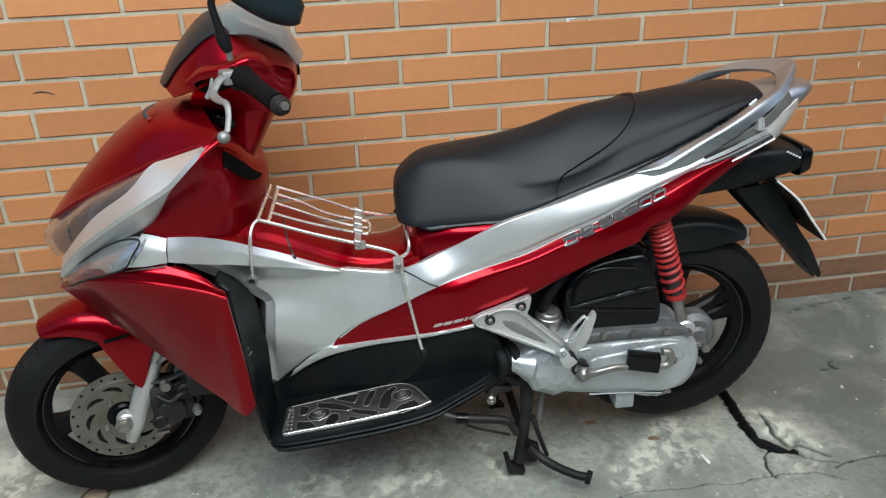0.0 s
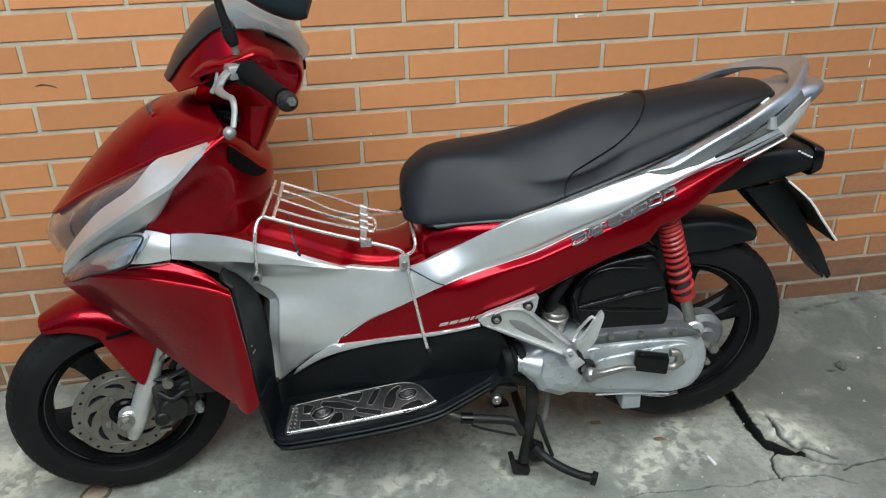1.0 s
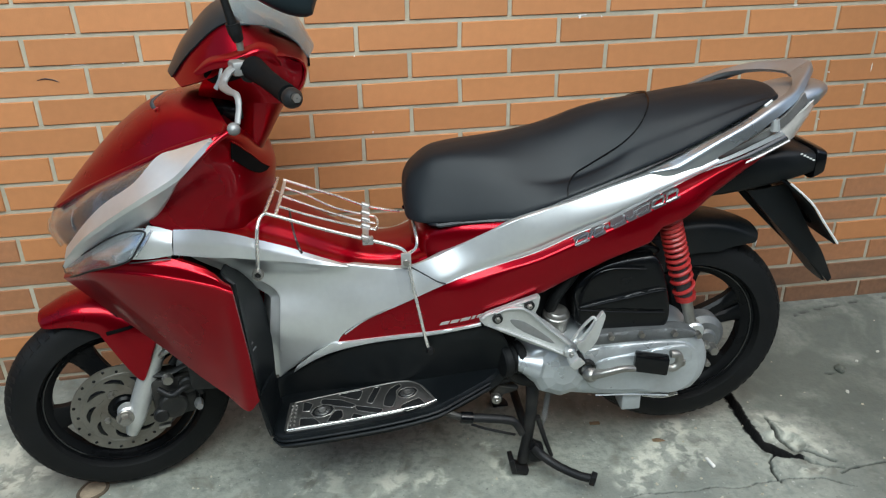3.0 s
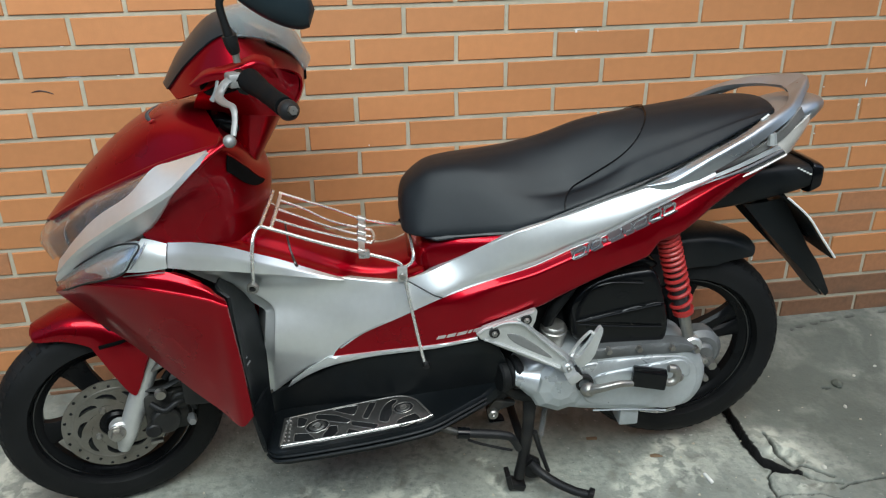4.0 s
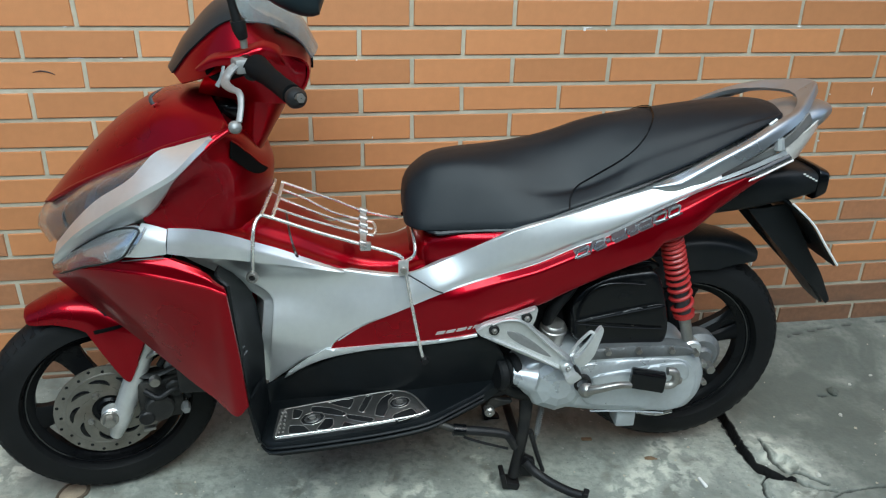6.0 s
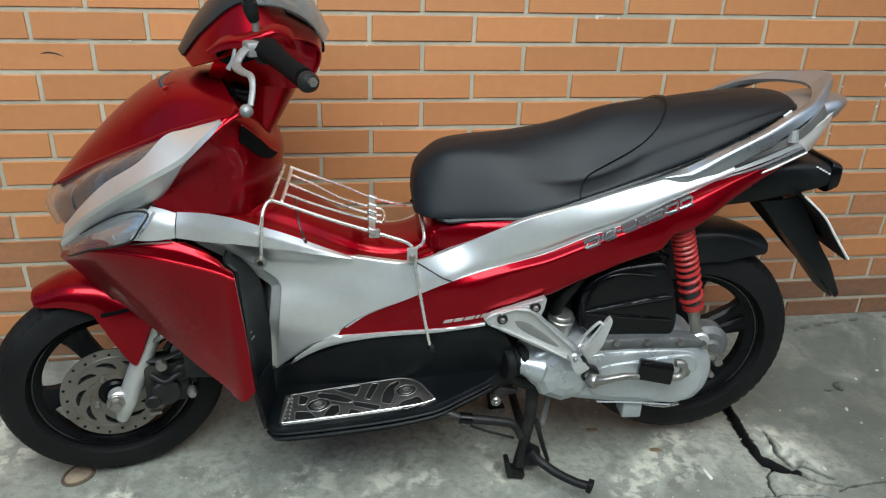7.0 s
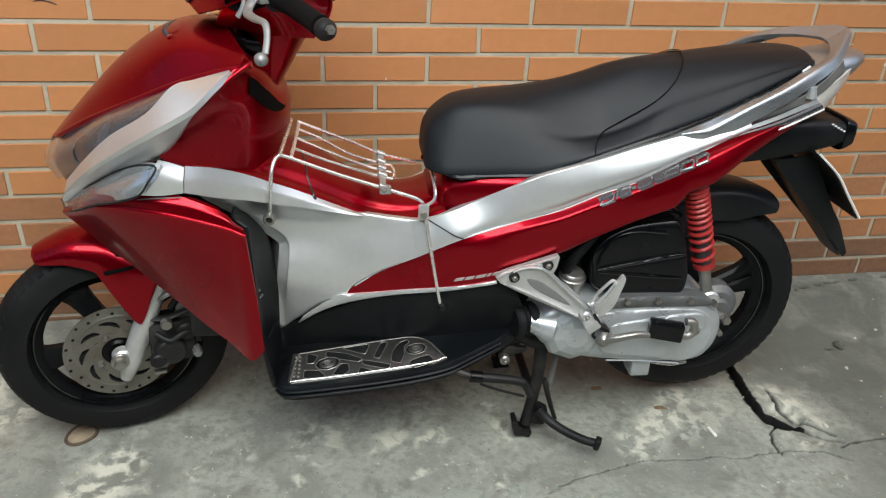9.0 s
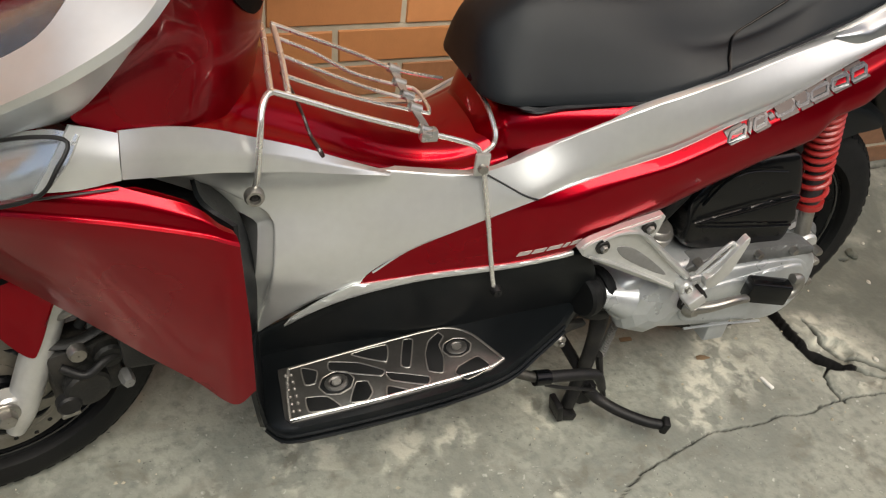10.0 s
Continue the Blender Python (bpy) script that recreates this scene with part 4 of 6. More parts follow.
seat = part("seat", loft(seat_rings), VINYL, scooter, "black vinyl dual seat, slightly dusty", angle=60)
stations = np.array([r[0][0] for r in seat_rings])


def on_seat(x, z=None):
    """A point on the near flank of the seat at x and height z; without z, on its base edge."""
    i = int(np.clip(np.searchsorted(stations, x), 1, len(stations) - 1))
    t = (x - stations[i - 1]) / (stations[i] - stations[i - 1])
    near = (np.array(seat_rings[i - 1]) * (1 - t) + np.array(seat_rings[i]) * t)[:len(seat_rings[0]) // 2 + 1] * (1, -1, 1)
    if z is None:
        return tuple(near[1])
    k = int(np.clip(np.searchsorted(near[:, 2], z), 1, len(near) - 1))
    f = float(np.clip((z - near[k - 1, 2]) / (near[k, 2] - near[k - 1, 2] + 1e-9), 0, 1))
    return tuple(near[k - 1] * (1 - f) + near[k] * f)


seam_line = [on_seat(x, z) for x, z in ((.309, .695), (.314, .712), (.330, .727), (.362, .745), (.420, .778), (.455, .806), (.478, .830), (.492, .846))] + [(.497, 0, .8545)]
for side in (-1, 1):
    for up, r in ((.0005, .0016), (.0030, .0010)):
        part("seam", tube([(x, (y - up) * -side, z + up) for x, y, z in seam_line], r, 6, 5), GLOSS_BLACK, seat)
part("seat_base", tube([(x, y, z - .004) for x, y, z in (on_seat(q) for q in np.linspace(.0, .55, 12))], (.005, .005, .005, .004, .001), 6, 3), GLOSS_BLACK, seat)

# handlebar
TURN_BARS = place(-.27, 0, 0) @ pose(0, 0, 0, 0, 0, 10) @ place(.27, 0, 0)
HEAD = [[(-.398, -.075, .924), (-.412, -.035, .936), (-.418, 0, .940)],
        [(-.352, -.132, .945), (-.370, -.075, .990), (-.378, 0, 1.000)],
        [(-.292, -.160, .976), (-.306, -.098, 1.036), (-.310, 0, 1.056)],
        [(-.232, -.156, .980), (-.236, -.085, 1.010), (-.238, 0, 1.020)],
        [(-.186, -.115, .960), (-.178, -.05, .972), (-.176, 0, .975)],
        [(-.186, -.112, .925), (-.174, -.05, .928), (-.171, 0, .928)],
        [(-.212, -.095, .885), (-.192, -.05, .885), (-.188, 0, .885)]]
head_grid = patch_grid(symmetric(HEAD), 8, 7)
part("handlebar_cover", moved(thicken(head_grid, 0.004), TURN_BARS), RED, scooter, "candy-red handlebar cover")
CHEEK = [[(-.356, -.126, .943), (-.292, -.156, .973), (-.232, -.152, .977), (-.188, -.112, .957)],
         [(-.366, -.105, .925), (-.300, -.130, .935), (-.240, -.130, .935), (-.190, -.108, .925)],
         [(-.372, -.068, .905), (-.305, -.085, .893), (-.250, -.090, .886), (-.212, -.093, .884)]]
for fl in ((lambda g: g), mirrored):
    part("handlebar_cheek", moved(fl(patch(CHEEK, .004, 5, 5)), TURN_BARS), RED, scooter, "candy-red side of the handlebar cover")
BROW = [[(-.342, -.140, .962), (-.317, -.148, .981), (-.280, -.154, .989), (-.242, -.155, 1.002), (-.226, -.150, 1.003), (-.209, -.138, .994), (-.199, -.120, .974), (-.197, -.110, .952)],
        [(-.345, -.152, .957), (-.314, -.166, .975), (-.275, -.174, .982), (-.240, -.175, .993), (-.224, -.168, .993), (-.209, -.154, .982), (-.201, -.132, .963), (-.200, -.118, .944)],
        [(-.338, -.153, .953), (-.306, -.165, .965), (-.268, -.172, .968), (-.240, -.173, .972), (-.230, -.166, .977), (-.219, -.150, .971), (-.212, -.130, .955), (-.210, -.116, .940)]]
part("brow", patch(BROW, .005, 4, 5), RED, scooter, "raised red lip over the lever")
# black sheet laid in for the shade of the opening under the brow
part("lever_opening", sheet_over(spline([(-.330, .955), (-.297, .966), (-.262, .968), (-.250, .955), (-.270, .944), (-.300, .936), (-.321, .938)], 4, True), lambda x, z: -.146 + .25 * np.maximum(.955 - z, 0), thick=.004, edge=.003, grid=.008), SLOT_BLACK, scooter, "black sheet standing for the shaded opening round the lever")
part("lever_tab", tube([(-.296, -.165, .966), (-.300, -.172, .948), (-.308, -.174, .934)], (.003, .004, .005), 8, 3, .5), DULL_ALLOY, scooter)


def sub_patch(grid, u0, u1, v0, v1, lift, thick):
    """A piece of a grid, lifted off it, as a shell of its own."""
    g = np.array(grid, float)
    du, dv = np.gradient(g, axis=0), np.gradient(g, axis=1)
    nrm = np.cross(du, dv)
    nrm /= np.linalg.norm(nrm, axis=2, keepdims=True) + 1e-12
    if nrm[len(g) // 3, g.shape[1] // 2, 2] < 0:
        nrm = -nrm
    g = g + lift * nrm
    a, b = int(u0 * (g.shape[0] - 1)), int(u1 * (g.shape[0] - 1)) + 1
    c, d = int(v0 * (g.shape[1] - 1)), int(v1 * (g.shape[1] - 1)) + 1
    return thicken(g[a:b, c:d], thick)


part("visor", moved(sub_patch(head_grid, 0, .42, .22, .78, .004, .003), TURN_BARS), VISOR, scooter, "smoked black front visor")
part("meter_panel", moved(sub_patch(head_grid, .50, .80, .28, .72, .004, .004), TURN_BARS), GLOSS_BLACK, scooter, "dark meter panel")
DOME = [[(-.296, -.112, 1.030), (-.306, -.06, 1.058), (-.308, 0, 1.066)],
        [(-.245, -.122, 1.026), (-.246, -.065, 1.060), (-.246, 0, 1.072)],
        [(-.198, -.112, 1.000), (-.190, -.06, 1.026), (-.188, 0, 1.036)],
        [(-.172, -.086, .962), (-.158, -.045, .972), (-.154, 0, .976)]]
part("meter_lens", moved(patch(symmetric(DOME), .003, 7, 7), TURN_BARS), METER_GLASS, scooter, "scuffed clear meter lens")
neck = []
for z, x0, x1, w in ((.968, -.35, -.19, .145), (.950, -.372, -.188, .135), (.930, -.368, -.182, .112), (.905, -.340, -.190, .088), (.87, -.325, -.216, .070), (.83, -.32, -.240, .062), (.795, -.32, -.262, .058), (.77, -.32, -.280, .055)):
    neck.append([((x0 + x1) / 2 + (x1 - x0) / 2 * math.cos(a), w * math.sin(a), z) for a in np.linspace(0, 2 * math.pi, 28, endpoint=False)])
part("column_cover", moved(loft(neck), TURN_BARS), RED, scooter, "candy-red lower handlebar cover")
# solid black filler put in for the shade between cowl and column
part("steering_gap", superloft([(-.375, .84, .885, .05), (-.33, .85, .892, .075), (-.28, .84, .885, .06)], 20, 3.0), GLOSS_BLACK, scooter, "black filler standing for the shaded gap round the steering column")
part("handlebar", tube([(-.275, -.12, .985), (-.236, -.20, .967), (-.168, -.325, .949)], 0.011, 12, 4), DARK_STEEL, scooter)
part("grip", tube([(-.240, -.192, .969), (-.205, -.256, .958), (-.174, -.316, .950)], (0.0200, 0.0158, 0.0150, 0.0158), 18, 6), GRIP, scooter, "black rubber grip")
part("bar_end", moved(lathe([(.001, -.012), (.009, -.012), (.0145, -.006), (.016, .004), (.014, .010), (.001, .010)], 20), place(-.1675, -.328, .948) @ pose(0, 0, 0, -8, 0, 28)), DARK_STEEL, scooter)
part("bar_end_bolt", moved(lathe([(.001, -.018), (.007, -.018), (.008, -.010), (.001, -.010)], 6), place(-.1675, -.328, .948) @ pose(0, 0, 0, -8, 0, 28)), STEEL, scooter)
part("grip", tube([(-.300, .192, .969), (-.290, .256, .958), (-.280, .316, .950)], 0.019, 16, 4), RUBBER, scooter)
part("brake_lever", tube([(-.262, -.19, .974), (-.277, -.205, .967), (-.285, -.226, .951), (-.270, -.266, .949), (-.253, -.298, .949), (-.249, -.315, .935), (-.251, -.335, .914)], (.010, .009, .0078, .0065, .0052, .0048, .0048), 10, 6, 0.65), DULL_ALLOY, scooter, "bare aluminium brake lever")
part("lever_ball", moved(lathe([(.0005, -.010), (.005, -.0088), (.0088, -.005), (.0100, 0), (.0088, .005), (.005, .0088), (.0005, .010)], 16), place(-.2565, -.339, .908)), DULL_ALLOY, scooter)
part("lever_bracket", moved(box(-.02, .02, -.016, .016, -.012, .012, .005), place(-.258, -.185, .970) @ pose(0, 0, 0, 0, 0, 25)), DULL_ALLOY, scooter)
part("switch_housing", tube([(-.262, -.160, .972), (-.244, -.194, .964)], (.016, .019), 16), GLOSS_BLACK, scooter)
part("mirror_stalk", tube([(-.259, -.180, 1.012), (-.262, -.185, 1.026), (-.264, -.188, 1.040)], (.0085, .0115, .012), 12, 5), RUBBER, scooter, "black rubber boot of the mirror stalk")
part("mirror_stalk", tube([(-.264, -.188, 1.038), (-.268, -.194, 1.062), (-.270, -.199, 1.092), (-.250, -.200, 1.115)], (.008, .0065, .006, .006), 10, 5), RUBBER, scooter)
part("stalk_bolt", tube([(-.258, -.178, .996), (-.259, -.180, 1.014)], .006, 10), STEEL, scooter)
mir = []
for t in np.linspace(-1, 1, 15):
    k = math.sqrt(max(1 - t * t, 0.0)) ** 0.75
    mir.append([(-.196 + .070 * t, -.195 + .028 * k * math.cos(a), 1.106 - .030 * t + (.046 + .006 * t) * k * math.sin(a)) for a in np.linspace(0, 2 * math.pi, 20, endpoint=False)])
part("rear_view_mirror", loft(mir), VISOR, scooter, "black plastic mirror shell")


# wheels, in axle coordinates
def tyre_geo(R, half, bead):
    prof = []
    for a in np.linspace(-1.0, 1.0, 17):
        y = half * math.sin(a * math.pi / 2 * 1.0)
        r = R - (R - bead) * (1 - math.cos(a * math.pi / 2) ** 0.62)
        prof.append((r, y))
    prof += [(bead - .004, half * .8), (bead - .004, -half * .8)]
    return lathe(prof, 72, closed_profile=True)


def tread_geo(R, half):
    """Raised tread blocks that leave slanted grooves between them."""
    geos = []
    for k in range(60):
        a = 2 * math.pi * k / 60
        for s in (-1, 1):
            pts = []
            for (da, f) in ((-.042, .10), (.022, .08), (.060, .50), (.052, .80), (-.008, .78), (-.004, .50)):
                y = s * half * f
                ang = math.asin(min(abs(f), .999)) / (math.pi / 2)
                r = R - (R - R * .76) * (1 - math.cos(ang * math.pi / 2) ** .62)
                pts.append((a + da + (0.07 if s > 0 else 0), r, y))
            top = [((r + .0005) * math.cos(q), y * 1.003, (r + .0005) * math.sin(q)) for q, r, y in pts]
            low = [((r - .002) * math.cos(q), y, (r - .002) * math.sin(q)) for q, r, y in pts]
            n = len(pts)
            f = [tuple(range(n)) if s < 0 else tuple(reversed(range(n)))]
            f += [(i, n + i, n + (i + 1) % n, (i + 1) % n) for i in range(n)]
            geos.append((top + low, f))
    return join(*geos)


def rim_geo(outer, inner, half):
    return lathe([(outer + .004, -half), (outer + .004, -half + .006), (outer - .010, -half + .008), (inner + .006, -half * .55), (inner, -half * .35), (inner, half * .35), (inner + .006, half * .55), (outer - .010, half - .008), (outer + .004, half - .006), (outer + .004, half),
                  (outer - .002, half), (outer - .012, half * .4), (outer - .012, -half * .4), (outer - .002, -half)], 64, closed_profile=True)


def spoke_geo(r0, r1, a, w0, w1, half):
    """A tapered, slightly hollow-sided cast spoke."""
    rings = []
    for t in (0, .08, .2, .4, .6, .75, .85, .93, 1):
        r = r0 + (r1 - r0) * t
        w = w0 + (w1 - w0) * t + .012 * t ** 9 + .005 * (1 - t) ** 6
        h = half * (1 - .35 * t)
        loc = [(-w, -h * .6), (-w * .6, -h), (w * .6, -h), (w, -h * .6), (w, h * .6), (w * .6, h), (-w * .6, h), (-w, h * .6)]
        rings.append([(r * math.cos(a) - u * math.sin(a), v, r * math.sin(a) + u * math.cos(a)) for u, v in loc])
    return loft(rings)


def wheel(name, m, R, half, phase, twin, label):
    hub = part(name, moved(join(disc_y(.036, -.055, .055, 24), lathe([(.020, -.06), (.045, -.035), (.045, .035), (.020, .06)], 24)), m), RIM, scooter, label)
    part("tyre", moved(tyre_geo(R, half, R * .735), m), RUBBER, hub, "worn black tyre")
    part("tread", moved(tread_geo(R, half), m), RUBBER, hub)
    part("rim", moved(rim_geo(R * .735, R * .615, half * .72), m), RIM, hub, "black alloy rim")
    for r, y, q0 in ((R * .742, -half * .74, .0028), (R * .690, -half * .52, .0034)):
        part("rim_lip", moved(lathe([(r + q0 * math.cos(q), y + q0 * math.sin(q)) for q in np.linspace(0, 2 * math.pi, 8, endpoint=False)], 64, closed_profile=True), m), RIM_GLOSS, hub)
    for k in range(5):
        a = phase + 2 * math.pi * k / 5
        if twin:
            for d in (-.15, .15):
                part("spoke", moved(spoke_geo(.035, R * .63, a + d, .017, .015, .018), m), RIM, hub)
        else:
            part("spoke", moved(spoke_geo(.035, R * .63, a, .017, .024, .018), m), RIM, hub)
    return hub


FRONT = place(-.642, 0, .230) @ pose(0, 0, 0, 0, 0, 17)
REAR = place(.625, 0, .302)
fw = wheel("front_wheel", FRONT, .232, .040, 2.05, False, "front wheel with black cast spokes")
wheel("rear_wheel", REAR, .244, .046, .35, True, "rear wheel with paired black cast spokes")


def disc_geo():
    """The brake disc: outer braking ring, carrier and hub seat in one stamping."""
    return lathe([(.034, -.002), (.106, -.002), (.106, .002), (.034, .002)], 72, closed_profile=True)


disc = part("brake_disc", moved(disc_geo(), FRONT @ place(0, -.058, 0)), DISC, fw, "drilled and slotted steel brake disc", angle=30)
part("disc_step", moved(lathe([(.082, -.0035), (.0835, -.0045), (.0865, -.0045), (.088, -.0035)], 60), FRONT @ place(0, -.0565, 0)), DISC, disc)
for k in range(24):
    a = 2 * math.pi * k / 24
    r = .100 if k % 2 else .093
    part("drill_hole", moved(disc_y(.0034, -.0028, .0028, 8, .0003), FRONT @ place(r * math.cos(a), -.058, r * math.sin(a))), GLOSS_BLACK, disc)
for k in range(9):
    a = 2 * math.pi * k / 9
    part("slot", moved(tube([(r * math.cos(a + t), 0, r * math.sin(a + t)) for r, t in ((.056, 0), (.066, .16), (.073, .38), (.077, .62))], (.0022, .0058, .0056, .0020), 8, 3, 1.0), FRONT @ place(0, -.0575, 0)), GLOSS_BLACK, disc)
    part("slot", moved(tube([(r * math.cos(a + t), 0, r * math.sin(a + t)) for r, t in ((.046, .3), (.050, .45), (.053, .62))], .0026, 8, 3, 1.0), FRONT @ place(0, -.0575, 0)), GLOSS_BLACK, disc)
for k in range(4):
    a = 2 * math.pi * k / 4 + .5
    part("disc_bolt", moved(lathe([(.001, -.008), (.005, -.008), (.007, -.004), (.007, 0), (.001, 0)], 8), FRONT @ place(.044 * math.cos(a), -.060, .044 * math.sin(a))), STEEL, disc)


def mudguard(m, R, a0, a1, widths, skirts, n=18):
    """A guard round a wheel. Angles from the top, to the rear positive; widths and skirt depths by angle."""
    rows = []
    for a in np.linspace(a0, a1, n):
        w, s = np.interp(a, *widths), np.interp(a, *skirts)
        row = []
        for y, r in ((-w, R - .012 - s), (-w * 1.0, R - .012 - s * .5), (-w * .97, R - .012), (-w * .78, R - .002), (-w * .4, R + .003), (0, R + .005)):
            row.append((r * math.sin(a), y, r * math.cos(a)))
        rows.append(row)
    return moved(patch(symmetric(rows), .004, 1, 4), m)


GUARD = [[(-.122, -.022, .226), (-.122, -.016, .230), (-.121, -.010, .234), (-.120, 0, .236)],
         [(-.113, -.038, .214), (-.112, -.036, .224), (-.108, -.026, .236), (-.106, 0, .243)],
         [(-.065, -.054, .213), (-.064, -.054, .232), (-.060, -.040, .252), (-.060, 0, .262)],
         [(-.019, -.068, .198), (-.016, -.069, .225), (-.010, -.052, .252), (-.010, 0, .268)],
         [(-.007, -.076, .182), (.005, -.078, .215), (.015, -.060, .248), (.020, 0, .266)],
         [(.016, -.090, .136), (.028, -.092, .190), (.040, -.075, .235), (.050, 0, .260)],
         [(.045, -.101, .085), (.055, -.104, .165), (.068, -.090, .222), (.080, 0, .252)],
         [(.062, -.104, .100), (.085, -.108, .170), (.098, -.098, .210), (.110, 0, .242)],
         [(.099, -.108, .193), (.110, -.108, .200), (.118, -.100, .208), (.140, 0, .225)]]
part("front_mudguard", moved(patch(symmetric(GUARD), .004, 5, 6), FRONT), RED, scooter, "candy-red front mudguard")
part("mudguard_mark", moved(tube([(.002, -.0815, .197), (.033, -.0915, .205), (.064, -.0965, .210)], .0045, 8, 4, .6, up=(0, 1, 0)), FRONT), SLOT_BLACK, scooter, "slim dark decal on the mudguard")
part("rear_mudguard", mudguard(REAR, .286, -.75, .50, ((-.75, .5), (.066, .058)), ((-.75, -.1, .2, .45, .5), (.05, .06, .055, .02, .01))), BLACK_PLASTIC, scooter, "black rear mudguard")

# front fork and brake
for s in (-1, 1):
    leg = tube([(.004, s * .081, -.055), (.0175, s * .081, -.020), (.0485, s * .080, .05), (.0985, s * .077, .162), (.160, s * .072, .30)], (.012, .0205, .0215, .0200, .019), 18, 5)
    part("fork_leg", moved(leg, FRONT), ALLOY, scooter, "grey aluminium fork leg")
for s in (-1, 1):
    part("axle_lug", moved(disc_y(.022, -.014, .014, 22, .004), FRONT @ place(.006, s * .084, 0)), ALLOY, scooter)
part("axle_nut", moved(lathe([(.001, -.018), (.011, -.018), (.0125, -.014), (.0125, 0), (.001, 0)], 6), FRONT @ place(0, -.098, 0)), STEEL, scooter)
part("axle_washer", moved(disc_y(.018, -.004, .002, 20, .001), FRONT @ place(0, -.098, 0)), STEEL, scooter)
cal = part("brake_caliper", moved(join(box(.060, .150, -.105, -.040, -.025, .075, .012), moved(disc_y(.030, -.125, -.10, 20, .004), place(.10, 0, .015)), moved(disc_y(.020, -.120, -.10, 20, .004), place(.135, 0, .055))), FRONT), GRIME, scooter, "grimy black brake caliper")
part("caliper_bolt", moved(lathe([(.001, -.014), (.010, -.014), (.012, -.010), (.012, 0), (.001, 0)], 10), FRONT @ place(.098, -.112, .082)), STEEL, cal)
part("caliper_bracket", moved(tube([(.060, -.085, .085), (.098, -.10, .085), (.135, -.10, .095), (.165, -.095, .098)], .010, 10, 4, .5), FRONT), GRIME, cal)
part("caliper_pipe", moved(tube([(.075, -.112, .060), (.10, -.125, .045), (.125, -.122, .055), (.150, -.112, .050), (.160, -.10, .02)], .0065, 10, 5), FRONT), DARK_STEEL, cal)
part("caliper_cap", moved(disc_y(.016, -.128, -.11, 18, .003), FRONT @ place(.072, 0, .0)), DARK_STEEL, cal)
part("caliper_nut", moved(lathe([(.001, -.125), (.008, -.125), (.010, -.118), (.010, -.10), (.001, -.10)], 6), FRONT @ place(.150, 0, .0)), DULL_ALLOY, cal)
part("bracket_plate", moved(box(.118, .178, -.092, -.084, .070, .112, .006), FRONT), DULL_ALLOY, cal)
part("hose_guide", moved(tube([(.085, -.09, .125), (.11, -.10, .14), (.14, -.09, .15)], .006, 8, 4), FRONT), STEEL, cal)
part("bleed_clip", moved(box(.060, .085, -.100, -.088, -.050, -.042, .002), FRONT), STEEL, cal)
part("brake_hose", moved(tube([(.11, -.09, .10), (.15, -.085, .16), (.135, -.06, .24), (.16, -.04, .33)], .007, 10, 5), FRONT), RUBBER, scooter)
part("speedometer_cable", moved(tube([(.03, -.06, .03), (.09, -.07, .12), (.15, -.06, .22), (.19, -.03, .33)], .005, 8, 5), FRONT), RUBBER, scooter)
part("radiator_guard", box(-.46, -.335, -.12, .12, .30, .56, .01), DARK_STEEL, scooter, "dark parts behind the front wheel")

# footboard
def rounded(poly, k=.16):
    """A polygon with its corners cut, so that a curve through it keeps its sides straight."""
    out = []
    for (ax, ay), (bx, by) in zip(poly, list(poly[1:]) + [poly[0]]):
        out += [(ax + (bx - ax) * k, ay + (by - ay) * k), (ax + (bx - ax) * (1 - k), ay + (by - ay) * (1 - k))]
    return out


def foot_z(x):
    return .242 + .150 * (x + .28)


def board(outline, top, depth, edge=0.006):
    """A flat-ish piece given in plan (x, y), its top at top(x)."""
    o = [tuple(p) for p in outline]
    n = len(o)
    cx, cy = sum(p[0] for p in o) / n, sum(p[1] for p in o) / n
    shrink = lambda p, k: (p[0] + (cx - p[0]) * k, p[1] + (cy - p[1]) * k)
    r0 = [(x, y, top(x)) for x, y in (shrink(p, .04) for p in o)]
    r1 = [(x, y, top(x) - edge) for x, y in o]
    r2 = [(x, y, top(x) - depth) for x, y in o]
    r3 = [(x, y, top(x) - depth - .004) for x, y in (shrink(p, .08) for p in o)]
    return loft([r0, r1, r2, r3])


